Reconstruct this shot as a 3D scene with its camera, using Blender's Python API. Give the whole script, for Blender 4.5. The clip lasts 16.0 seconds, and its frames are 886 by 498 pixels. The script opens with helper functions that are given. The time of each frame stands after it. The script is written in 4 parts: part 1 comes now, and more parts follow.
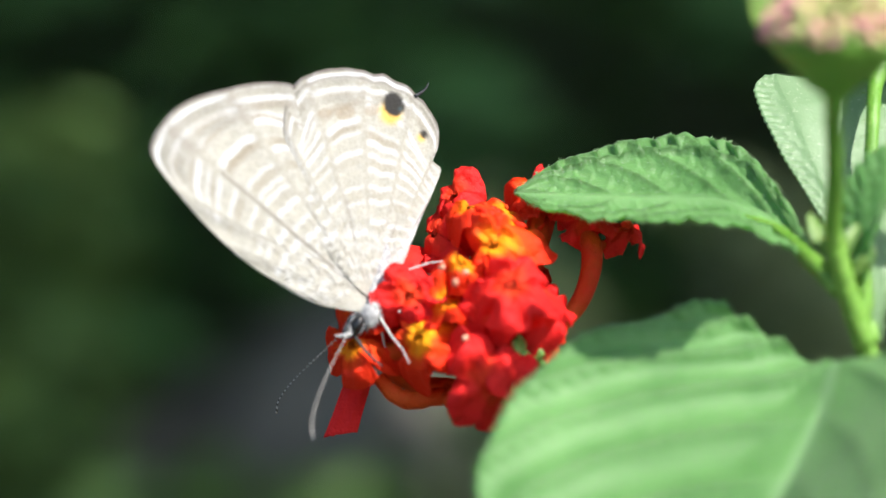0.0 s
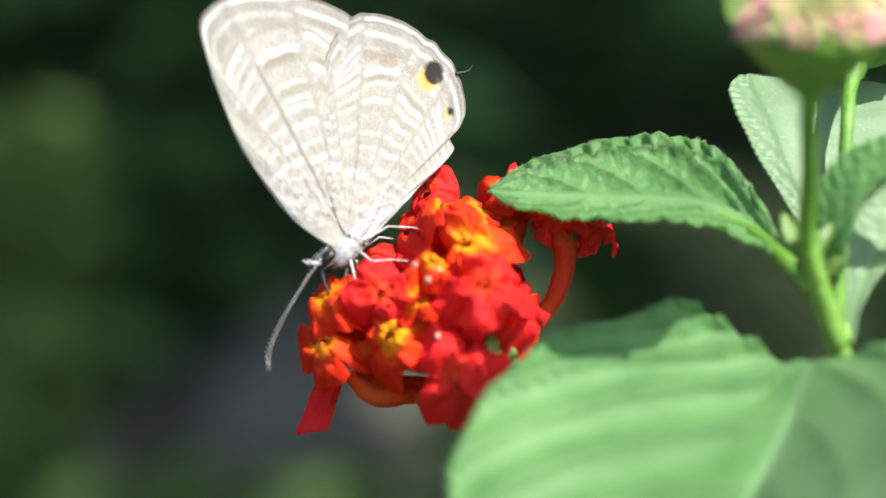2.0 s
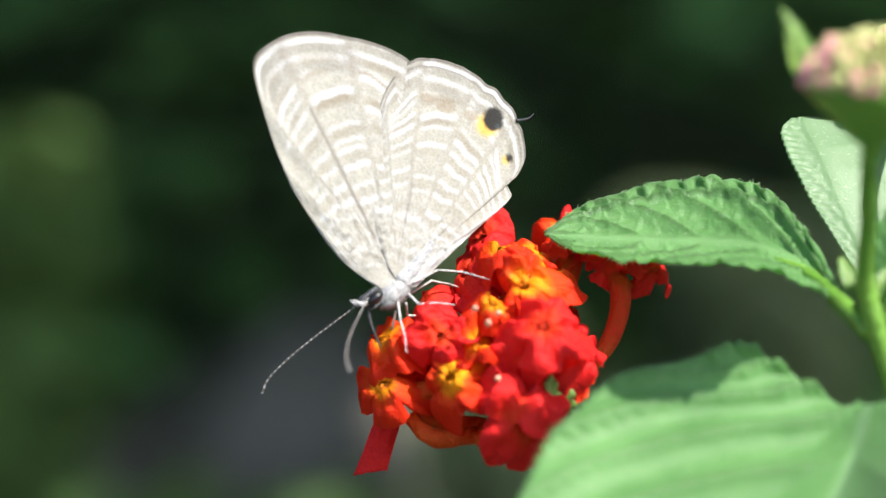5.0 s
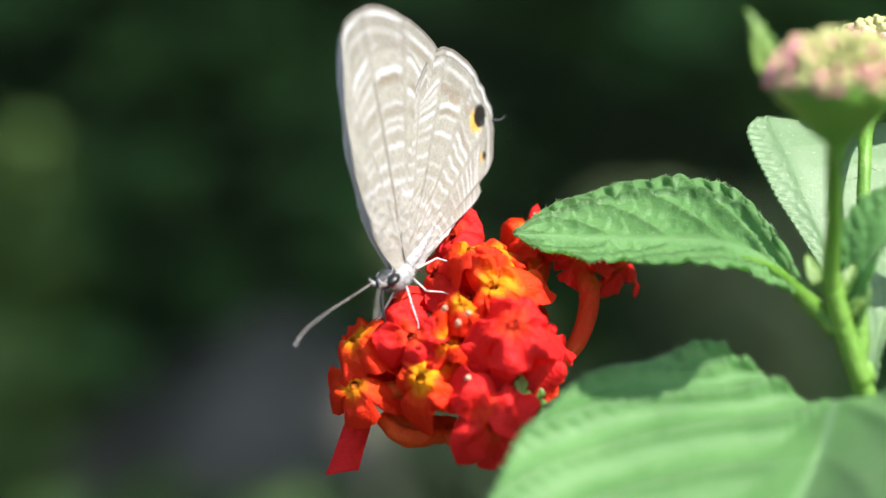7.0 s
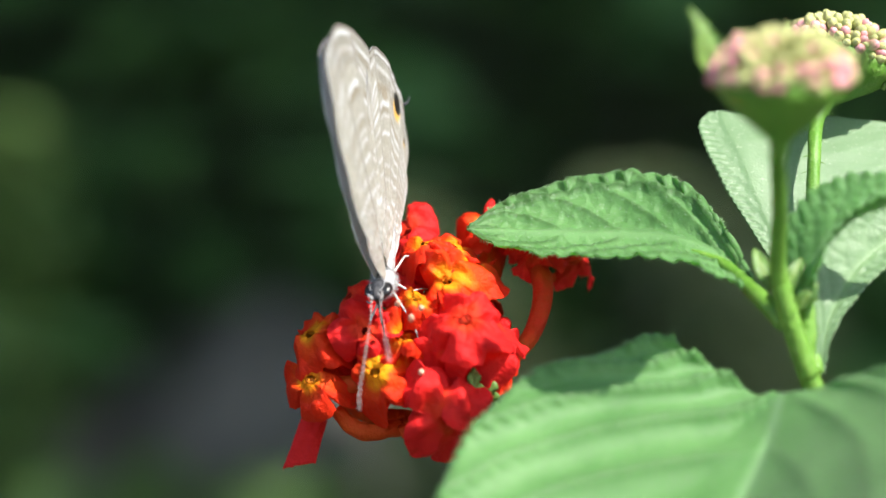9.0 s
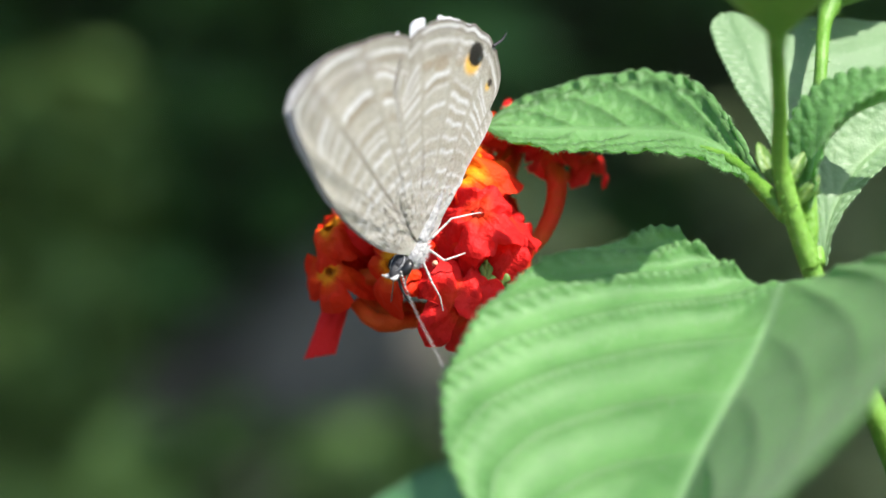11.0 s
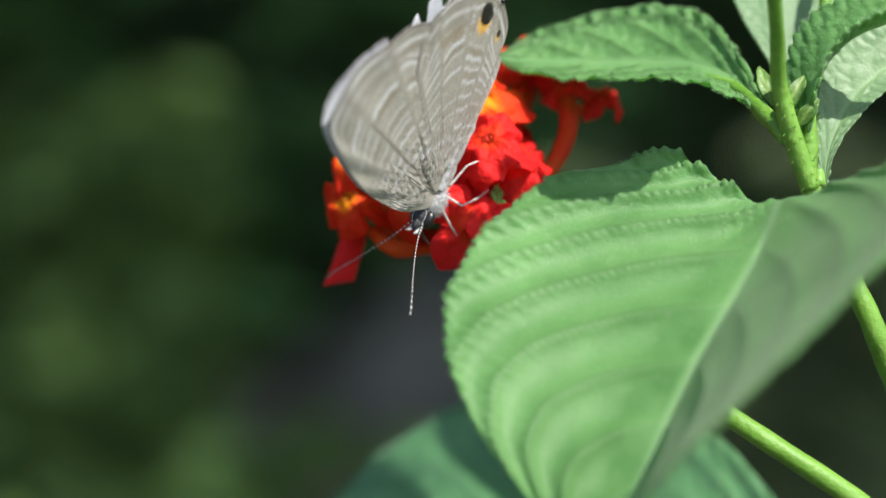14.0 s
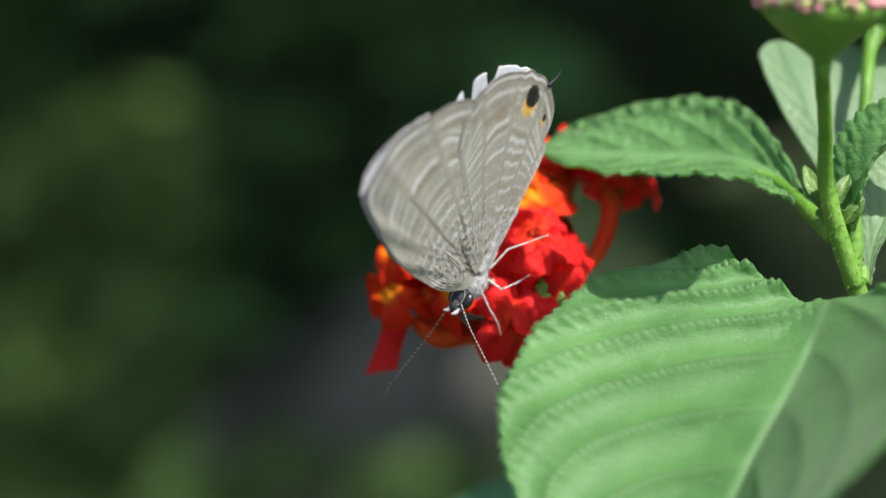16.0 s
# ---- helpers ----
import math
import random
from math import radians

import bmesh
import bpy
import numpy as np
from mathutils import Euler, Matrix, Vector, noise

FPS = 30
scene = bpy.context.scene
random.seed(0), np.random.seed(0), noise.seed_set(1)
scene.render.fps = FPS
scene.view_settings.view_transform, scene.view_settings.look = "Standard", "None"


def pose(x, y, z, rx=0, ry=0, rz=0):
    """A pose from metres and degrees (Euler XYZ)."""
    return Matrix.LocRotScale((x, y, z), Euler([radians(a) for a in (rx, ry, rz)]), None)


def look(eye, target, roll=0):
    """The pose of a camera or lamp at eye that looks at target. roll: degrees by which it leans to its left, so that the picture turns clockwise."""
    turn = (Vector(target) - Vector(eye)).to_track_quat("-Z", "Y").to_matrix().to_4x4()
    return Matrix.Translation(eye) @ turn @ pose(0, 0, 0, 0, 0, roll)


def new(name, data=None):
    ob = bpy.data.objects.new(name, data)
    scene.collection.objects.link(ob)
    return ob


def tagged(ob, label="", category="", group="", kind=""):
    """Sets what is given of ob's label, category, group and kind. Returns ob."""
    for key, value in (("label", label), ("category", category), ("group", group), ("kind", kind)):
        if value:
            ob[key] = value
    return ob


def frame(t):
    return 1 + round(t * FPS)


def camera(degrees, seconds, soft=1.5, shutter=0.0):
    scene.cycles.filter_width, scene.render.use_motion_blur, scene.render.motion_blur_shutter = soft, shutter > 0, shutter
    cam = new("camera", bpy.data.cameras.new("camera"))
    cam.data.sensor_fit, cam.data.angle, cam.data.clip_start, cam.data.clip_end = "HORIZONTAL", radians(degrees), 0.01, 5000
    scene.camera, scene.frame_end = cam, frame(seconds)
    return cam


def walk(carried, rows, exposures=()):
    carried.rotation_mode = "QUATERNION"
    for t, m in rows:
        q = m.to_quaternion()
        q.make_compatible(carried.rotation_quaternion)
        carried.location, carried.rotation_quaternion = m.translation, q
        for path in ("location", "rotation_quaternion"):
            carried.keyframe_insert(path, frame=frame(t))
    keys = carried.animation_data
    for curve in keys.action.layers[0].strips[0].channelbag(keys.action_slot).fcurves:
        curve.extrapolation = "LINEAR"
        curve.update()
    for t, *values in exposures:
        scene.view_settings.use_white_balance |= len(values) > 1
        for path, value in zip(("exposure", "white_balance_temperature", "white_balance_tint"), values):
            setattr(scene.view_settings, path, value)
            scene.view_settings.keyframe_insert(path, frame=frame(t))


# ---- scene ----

# ---------------------------------------------------------------- camera
cam = camera(20, 16.0)
cam.data.dof.use_dof = True
cam.data.dof.focus_distance = 0.1635
cam.data.dof.aperture_fstop = 17


def aim(x, y, z, yaw, pitch, roll):
    """A camera pose: yaw to the left, pitch up, roll, in degrees."""
    eye = Vector((x, y, z))
    a, b = radians(yaw), radians(pitch)
    way = Vector((-math.sin(a) * math.cos(b), math.cos(a) * math.cos(b), math.sin(b)))
    return look(eye, eye + way, roll)


PATH = [
    (0.0, 0.00005, -0.16161, 0.50006, 0.001, 0.004, 0.066),
    (0.5, -0.00028, -0.16106, 0.50037, -0.102, -0.158, 0.211),
    (1.0, 0.00098, -0.16199, 0.50063, -0.530, 0.057, 0.434),
    (1.5, 0.00076, -0.16238, 0.50016, -0.598, 0.168, 0.550),
    (2.0, -0.00001, -0.16105, 0.49973, -0.639, 0.080, 0.442),
    (2.5, -0.00065, -0.16169, 0.50080, -0.820, 0.150, 0.575),
    (3.0, -0.00107, -0.16140, 0.50106, -0.715, 0.164, 0.493),
    (3.5, -0.00229, -0.16324, 0.50205, -0.503, -0.114, 0.318),
    (6.0, -0.00467, -0.16283, 0.50124, -1.389, 0.672, 0.117),
    (6.5, -0.00452, -0.16409, 0.50173, -1.597, 0.299, -0.048),
    (7.0, -0.00455, -0.16405, 0.50166, -1.613, 0.363, -0.119),
    (7.5, -0.00348, -0.16302, 0.50101, -1.603, 0.143, -0.246),
    (8.0, -0.00279, -0.16416, 0.50242, -1.830, 0.215, -0.305),
    (8.5, -0.00231, -0.16513, 0.50268, -1.746, 0.144, -0.357),
    (11.0, 0.00317, -0.17053, 0.49881, 0.428, -1.148, -0.254),
    (11.5, 0.00504, -0.17268, 0.49633, 1.443, -0.883, -0.200),
    (12.0, 0.00803, -0.17386, 0.49335, 1.872, -0.836, -0.273),
    (12.5, 0.00900, -0.17466, 0.49182, 1.914, -1.069, -0.357),
    (13.0, 0.00909, -0.17586, 0.49082, 2.134, -0.412, -0.286),
    (13.5, 0.00907, -0.17531, 0.49108, 2.459, -0.391, -0.267),
    (14.0, 0.00971, -0.17505, 0.49125, 2.909, -0.252, -0.165),
    (14.5, 0.00866, -0.17541, 0.49230, 2.583, -0.031, -0.130),
    (15.0, 0.00679, -0.17632, 0.49475, 2.286, -0.053, -0.082),
    (15.5, 0.00451, -0.17680, 0.49675, 1.857, -0.082, -0.007),
    (16.0, 0.00311, -0.17657, 0.49773, 1.690, -0.309, -0.099),
]
EXPOSURES = [(0, 1.15), (8.5, 1.15), (10.8, 1.2), (11.2, 1.12), (11.7, 1.03), (12.2, 1.02), (13.6, 0.96), (15, 0.76), (16, 0.74)]
walk(cam, [(t, aim(*row)) for t, *row in PATH], EXPOSURES)

# ---------------------------------------------------------------- light
SUN = Vector((0.50, -0.55, 0.78)).normalized()
world = bpy.data.worlds.new("sky")
scene.world = world
world.use_nodes = True
sky = world.node_tree.nodes.new("ShaderNodeTexSky")
sky.sky_type, sky.sun_disc = "NISHITA", False
sky.sun_elevation, sky.sun_rotation = math.asin(SUN.z), math.atan2(SUN.x, SUN.y)
back = world.node_tree.nodes["Background"]
back.inputs["Strength"].default_value = 0.13
world.node_tree.links.new(sky.outputs["Color"], back.inputs["Color"])
sun = new("sun", bpy.data.lights.new("sun", "SUN"))
sun.data.energy, sun.data.angle, sun.data.color = 4.1, radians(0.53), (1.0, 0.95, 0.87)
sun.matrix_world = look(SUN * 5, (0, 0, 0))

# ---------------------------------------------------------------- small helpers
CENTRE = Vector((0, 0, 0.5))


def at(x, y, z):
    """A place near the flower, in millimetres from it."""
    return Vector((x, y, z)) * 0.001 + CENTRE


def smooth(a, b, x):
    k = np.clip((np.asarray(x, float) - a) / (b - a), 0, 1)
    return k * k * (3 - 2 * k)


def mesh(name, verts, faces, mat, smooth_faces=True, attrs=None, colours=None):
    me = bpy.data.meshes.new(name)
    me.from_pydata([tuple(v) for v in verts], [], faces)
    me.materials.append(mat)
    if smooth_faces:
        me.polygons.foreach_set("use_smooth", [True] * len(me.polygons))
    for key, values in (attrs or {}).items():
        me.attributes.new(key, "FLOAT", "POINT").data.foreach_set("value", np.asarray(values, np.float32))
    for key, values in (colours or {}).items():
        me.attributes.new(key, "FLOAT_COLOR", "POINT").data.foreach_set("color", np.asarray(values, np.float32).ravel())
    me.update()
    return me


def put(name, me, parent=None, label=""):
    ob = new(name, me)
    if parent:
        ob.parent = parent
    return tagged(ob, label)


def thing(name, label, category, kind="", m=None):
    ob = new(name)
    ob.empty_display_size = 0.01
    if m is not None:
        ob.matrix_world = m
    return tagged(ob, label, category, kind=kind)


def spline(points, n):
    """n points evenly along a Catmull-Rom curve through the given ones."""
    p = np.array([list(q) for q in points], float)
    p = np.vstack([2 * p[0] - p[1], p, 2 * p[-1] - p[-2]])
    out = []
    for i in range(1, len(p) - 2):
        for k in np.linspace(0, 1, 24, endpoint=False):
            a, b, c, d = p[i - 1:i + 3]
            out.append(0.5 * (2 * b + (c - a) * k + (2 * a - 5 * b + 4 * c - d) * k * k + (3 * b - a - 3 * c + d) * k ** 3))
    out.append(p[-2])
    out = np.array(out)
    way = np.concatenate([[0], np.cumsum(np.linalg.norm(np.diff(out, axis=0), axis=1))])
    want = np.linspace(0, way[-1], n)
    return np.stack([np.interp(want, way, out[:, k]) for k in range(out.shape[1])], 1)


def tube(points, radii, sides=10, n=None, wobble=0.0):
    """Vertices and faces of a round tube along a curve, its radii interpolated along it, both ends closed."""
    n = n or 8 * len(points)
    line = spline(points, n)
    knots = np.linspace(0, 1, len(radii))
    if len(radii) == len(points):
        far = [(Vector(b) - Vector(a)).length for a, b in zip(points, points[1:])]
        knots = np.concatenate([[0], np.cumsum(far)]) / sum(far)
    rad = np.interp(np.linspace(0, 1, n), knots, radii)
    tang = np.gradient(line, axis=0)
    tang /= np.linalg.norm(tang, axis=1)[:, None]
    side = np.cross(tang[0], [0.31, 0.2, 0.93])
    verts, faces = [], []
    for i in range(n):
        side = side - tang[i] * np.dot(side, tang[i])
        side /= np.linalg.norm(side)
        other = np.cross(tang[i], side)
        for k in range(sides):
            a = 2 * math.pi * k / sides
            r = rad[i] * (1 + wobble * math.sin(3 * a + i * 0.7) + wobble * math.sin(i * 1.3))
            verts.append(line[i] + r * (math.cos(a) * side + math.sin(a) * other))
    for i in range(n - 1):
        for k in range(sides):
            faces.append((i * sides + k, i * sides + (k + 1) % sides, (i + 1) * sides + (k + 1) % sides, (i + 1) * sides + k))
    faces.append(tuple(range(sides))[::-1])
    faces.append(tuple(range((n - 1) * sides, n * sides)))
    return verts, faces


def blob(centre, size, turn=None, rings=14, sides=20, lump=0.0, seed=0):
    """Vertices and faces of a lumpy ellipsoid."""
    turn = turn or Matrix.Identity(3)
    verts, faces = [], []
    for i in range(rings + 1):
        b = math.pi * i / rings
        for k in range(sides):
            a = 2 * math.pi * k / sides
            d = Vector((math.sin(b) * math.cos(a), math.sin(b) * math.sin(a), math.cos(b)))
            s = 1 + lump * noise.noise(d * 2.3 + Vector((seed, 0, 0)))
            verts.append(Vector(centre) + turn @ Vector((d.x * size[0], d.y * size[1], d.z * size[2])) * s)
    for i in range(rings):
        for k in range(sides):
            j = (k + 1) % sides
            faces.append((i * sides + k, (i + 1) * sides + k, (i + 1) * sides + j, i * sides + j))
    return verts, faces


def join(*pieces):
    verts, faces = [], []
    for v, f in pieces:
        n = len(verts)
        verts += list(v)
        faces += [tuple(i + n for i in q) for q in f]
    return verts, faces


# ---------------------------------------------------------------- materials
class Nodes:
    """A node material with a Principled shader."""

    def __init__(self, name, rough=0.5, spec=0.5):
        self.mat = bpy.data.materials.new(name)
        self.mat.use_nodes = True
        self.tree = self.mat.node_tree
        self.bsdf = self.tree.nodes["Principled BSDF"]
        self.out = self.tree.nodes["Material Output"]
        self.bsdf.inputs["Roughness"].default_value = rough
        self.bsdf.inputs["Specular IOR Level"].default_value = spec
        self.coord = self.add("ShaderNodeTexCoord").outputs["Object"]

    def add(self, kind, **values):
        node = self.tree.nodes.new(kind)
        for key, value in values.items():
            node.inputs[key].default_value = value
        return node

    def link(self, a, b):
        self.tree.links.new(a, b)

    def noise(self, scale, detail=3, rough=0.55):
        node = self.add("ShaderNodeTexNoise", Scale=scale, Detail=detail, Roughness=rough)
        self.link(self.coord, node.inputs["Vector"])
        return node.outputs["Fac"]

    def ramp(self, value, *stops):
        node = self.add("ShaderNodeValToRGB")
        el = node.color_ramp.elements
        while len(el) < len(stops):
            el.new(0.5)
        for e, (p, c) in zip(el, stops):
            e.position, e.color = p, (*c, 1)
        self.link(value, node.inputs["Fac"])
        return node.outputs["Color"]

    def mix(self, fac, a, b, how="MIX"):
        node = self.tree.nodes.new("ShaderNodeMix")
        node.data_type, node.blend_type = "RGBA", how
        for value, socket in ((fac, node.inputs[0]), (a, node.inputs[6]), (b, node.inputs[7])):
            if isinstance(value, (int, float)):
                socket.default_value = value
            elif isinstance(value, tuple):
                socket.default_value = (*value, 1)
            else:
                self.link(value, socket)
        return node.outputs[2]

    def attr(self, name, colour=False):
        node = self.add("ShaderNodeAttribute")
        node.attribute_name = name
        return node.outputs["Color" if colour else "Fac"]

    def bump(self, height, strength, distance):
        node = self.add("ShaderNodeBump", Strength=strength, Distance=distance)
        self.link(height, node.inputs["Height"])
        self.link(node.outputs["Normal"], self.bsdf.inputs["Normal"])
        return node.outputs["Normal"]

    def colour(self, socket):
        self.link(socket, self.bsdf.inputs["Base Color"])

    def translucent(self, socket, share, normal=None):
        """Lets a share of the light through, in the socket's colour."""
        tr = self.add("ShaderNodeBsdfTranslucent")
        self.link(socket, tr.inputs["Color"])
        if normal:
            self.link(normal, tr.inputs["Normal"])
        mx = self.add("ShaderNodeMixShader")
        mx.inputs[0].default_value = share
        self.link(self.bsdf.outputs[0], mx.inputs[1])
        self.link(tr.outputs[0], mx.inputs[2])
        self.link(mx.outputs[0], self.out.inputs["Surface"])


def leaf_material(name, deep, light, vein, glow, share=0.35, rough=0.46, gloss=0.5, fuzz=0.16, relief=0.2):
    n = Nodes(name, rough, gloss)
    tone = n.ramp(n.noise(260, 4), (0.3, deep), (0.7, light))
    fine = n.noise(2600, 3)
    tone = n.mix(n.ramp(fine, (0.35, (0.2,) * 3), (0.75, (0.0,) * 3)), tone, deep)
    # shade in the creases, painted as a darker green
    tone = n.mix(n.attr("groove_shade"), tone, tuple(c * 0.42 for c in deep))
    tone = n.mix(n.attr("vein"), tone, vein)
    speck = n.noise(5200, 1)
    tone = n.mix(n.ramp(speck, (0.66, (0, 0, 0)), (0.72, (0.45,) * 3)), tone, (0.5, 0.6, 0.42))
    n.colour(tone)
    n.bsdf.inputs["Sheen Weight"].default_value = fuzz
    nm = n.bump(n.mix(0.5, n.noise(2000, 4, 0.65), n.noise(5600, 2)), relief, 0.0002)
    n.translucent(n.mix(0.35, glow, tone), share, nm)
    return n.mat


LEAF = leaf_material("leaf_green", (0.122, 0.302, 0.088), (0.238, 0.475, 0.172), (0.36, 0.58, 0.29), (0.30, 0.70, 0.10), 0.55, 0.5, 0.5, 0.24, 0.45)
LEAF_LOWER = leaf_material("leaf_dark_green", (0.068, 0.20, 0.085), (0.115, 0.30, 0.12), (0.15, 0.33, 0.14), (0.12, 0.32, 0.08), 0.3)
LEAF_PALE = leaf_material("leaf_pale_green", (0.17, 0.30, 0.14), (0.22, 0.365, 0.18), (0.26, 0.42, 0.2), (0.28, 0.5, 0.15), 0.4)
LEAF_YOUNG = leaf_material("leaf_young", (0.085, 0.20, 0.028), (0.14, 0.29, 0.045), (0.28, 0.42, 0.1), (0.3, 0.5, 0.06))
LEAF_OLIVE = leaf_material("leaf_olive", (0.12, 0.23, 0.052), (0.185, 0.335, 0.088), (0.14, 0.2, 0.09), (0.12, 0.2, 0.05), 0.3, 0.7, 0.15, 0.0)
LEAF_DULL = leaf_material("leaf_dull", (0.20, 0.28, 0.12), (0.29, 0.38, 0.18), (0.28, 0.3, 0.2), (0.2, 0.25, 0.1), 0.3, 0.7, 0.15, 0.0)
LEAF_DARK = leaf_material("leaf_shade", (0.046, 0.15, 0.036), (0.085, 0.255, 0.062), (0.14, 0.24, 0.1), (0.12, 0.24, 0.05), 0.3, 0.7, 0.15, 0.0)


def stem_material():
    n = Nodes("stem_green", 0.5, 0.4)
    tone = n.ramp(n.noise(180, 3), (0.3, (0.075, 0.20, 0.018)), (0.7, (0.155, 0.32, 0.045)))
    fine = n.noise(3000, 3)
    tone = n.mix(n.ramp(fine, (0.55, (0, 0, 0)), (0.8, (0.5,) * 3)), tone, (0.3, 0.42, 0.14))
    n.colour(tone)
    n.bump(fine, 0.4, 0.0002)
    n.bsdf.inputs["Subsurface Weight"].default_value = 0.15
    n.bsdf.inputs["Subsurface Radius"].default_value = (0.0006, 0.001, 0.0003)
    return n.mat


STEM = stem_material()


def floret_material(name, rim, mid, throat, tube_tone):
    n = Nodes(name, 0.55, 0.16)
    tone = n.ramp(n.attr("reach"), (0.0, (0.42, 0.40, 0.03)), (0.10, tube_tone), (0.28, tube_tone), (0.40, throat), (0.53, throat), (0.64, mid), (0.80, rim))
    cloud = n.noise(700, 4)
    tone = n.mix(n.ramp(cloud, (0.35, (0.45,) * 3), (0.65, (0, 0, 0))), tone, rim)
    n.colour(tone)
    nm = n.bump(n.noise(1100, 4, 0.65), 0.75, 0.0005)
    n.translucent(tone, 0.3, nm)
    return n.mat


FLORET_ORANGE = floret_material("floret_orange_red", (0.80, 0.033, 0.008), (0.84, 0.085, 0.008), (0.92, 0.38, 0.008), (0.66, 0.10, 0.014))
FLORET_RED = floret_material("floret_red", (0.80, 0.022, 0.022), (0.82, 0.026, 0.018), (0.78, 0.05, 0.012), (0.60, 0.06, 0.012))


def plain(name, colour, rough=0.5, grain=1500, depth=0.0001, dark=0.6, spec=0.5):
    n = Nodes(name, rough, spec)
    fac = n.noise(grain, 4)
    n.colour(n.ramp(fac, (0.3, tuple(c * dark for c in colour)), (0.65, colour)))
    n.bump(fac, 0.4, depth)
    return n.mat


def wing_material():
    n = Nodes("wing_scales", 0.62, 0.3)
    tone = n.attr("tint", True)
    fine = n.noise(6000, 2)
    tone = n.mix(n.ramp(fine, (0.38, (0.36,) * 3), (0.6, (0, 0, 0))), tone, n.mix(1.0, tone, (0.58, 0.55, 0.5), "MULTIPLY"))
    n.colour(tone)
    scale = n.noise(2400, 3)
    tone = n.mix(n.ramp(scale, (0.5, (0, 0, 0)), (0.72, (0.4,) * 3)), tone, n.mix(1.0, tone, (1.22, 1.22, 1.2), "MULTIPLY"))
    n.colour(tone)
    nm = n.bump(fine, 0.35, 0.0001)
    n.translucent(n.mix(0.3, tone, (0.75, 0.7, 0.6)), 0.28, nm)
    return n.mat


WING = wing_material()
FUR = plain("white_scales", (0.46, 0.46, 0.47), 0.8, 5000, 0.0002, 0.55, 0.2)
GREY_FUR = plain("grey_scales", (0.065, 0.067, 0.075), 0.8, 5000, 0.0002, 0.4, 0.2)
EYE = plain("black_eye", (0.012, 0.012, 0.014), 0.32, 6000, 0.00002, 0.7)
DARK_FUR = plain("dark_scales", (0.05, 0.05, 0.055), 0.7, 5000, 0.0001, 0.4)
LEG = plain("leg_white", (0.62, 0.60, 0.58), 0.6, 5200, 0.00005, 0.4)


def banded():
    n = Nodes("antenna_bands", 0.6, 0.3)
    wave = n.add("ShaderNodeTexWave", Scale=900.0, Distortion=0.0)
    wave.bands_direction = "Z"
    n.link(n.coord, wave.inputs["Vector"])
    n.colour(n.ramp(wave.outputs["Fac"], (0.35, (0.06, 0.055, 0.05)), (0.65, (0.46, 0.44, 0.42))))
    return n.mat


ANTENNA = banded()
BUD_PINK = plain("bud_pink", (0.74, 0.33, 0.34), 0.6, 1200, 0.0001, 0.75)
BUD_YELLOW = plain("bud_yellow_green", (0.49, 0.50, 0.20), 0.6, 1200, 0.0001, 0.75)
CREAM = plain("stamen_cream", (0.76, 0.40, 0.27), 0.5, 2000, 0.0001, 0.8)


def soil_material():
    n = Nodes("soil", 0.9, 0.2)
    big = n.noise(7, 5)
    n.colour(n.ramp(big, (0.3, (0.025, 0.02, 0.014)), (0.55, (0.07, 0.06, 0.045)), (0.75, (0.05, 0.07, 0.03))))
    n.bump(n.noise(60, 5), 0.8, 0.01)
    return n.mat


SOIL = soil_material()
# near-black green for the added sheet, deep shade put into its colour
BACKING = plain("dark_backing", (0.04, 0.055, 0.03), 0.95, 3, 0.02, 0.4, 0.1)
ROCK = plain("grey_rock", (0.20, 0.19, 0.165), 0.9, 30, 0.006, 0.5, 0.2)

# ---------------------------------------------------------------- ground
size = 400.0
cuts = np.concatenate([-np.geomspace(size, 0.4, 14), np.linspace(-0.3, 0.3, 7), np.geomspace(0.4, size, 14)])
verts = [(x, y, 0.012 * noise.noise(Vector((x * 2, y * 2, 0))) if abs(x) + abs(y) < 20 else 0) for y in cuts for x in cuts]
w = len(cuts)
faces = [(j * w + i, j * w + i + 1, (j + 1) * w + i + 1, (j + 1) * w + i) for j in range(w - 1) for i in range(w - 1)]
tagged(put("ground", mesh("ground", verts, faces, SOIL)), "dark bare garden soil under the shrubs", "ground", kind="structure")


# ---------------------------------------------------------------- the shade behind
def scatter(name, label, category, count, place, length, mat, seed, kind="stuff"):
    """A mass of small pointed leaves; place(rng) gives the middle of each, length its range of lengths."""
    rng = random.Random(seed)
    verts, faces, vein = [], [], []
    for _ in range(count):
        c = Vector(place(rng))
        turn = Euler((rng.uniform(-0.9, 0.9), rng.uniform(-0.6, 0.6), rng.uniform(0, 6.28))).to_matrix()
        long = rng.uniform(*length)
        wide = long * rng.uniform(0.42, 0.6)
        n = len(verts)
        for u, v in ((0, 0), (0.3, 0.8), (0.65, 0.75), (1, 0), (0.65, -0.75), (0.3, -0.8), (0.5, 0)):
            verts.append(c + turn @ Vector(((u - 0.5) * long, v * wide * 0.5, 0.12 * long * abs(v) - 0.25 * long * (u - 0.5) ** 2)))
            vein.append(0.6 if v == 0 else 0.0)
        faces += [(n, n + 6, n + 1), (n + 1, n + 6, n + 2), (n + 2, n + 6, n + 3), (n, n + 5, n + 6), (n + 5, n + 4, n + 6), (n + 4, n + 3, n + 6)]
    return tagged(put(name, mesh(name, verts, faces, mat, attrs={"vein": vein})), label, category, kind=kind)


def in_box(x0, x1, y0, y1, z0, z1, clump=0.0, scale=6.0):
    def place(rng):
        while True:
            p = Vector((rng.uniform(x0, x1), rng.uniform(y0, y1), rng.uniform(z0, z1)))
            if noise.noise(p * scale) > clump:
                return p
    return place


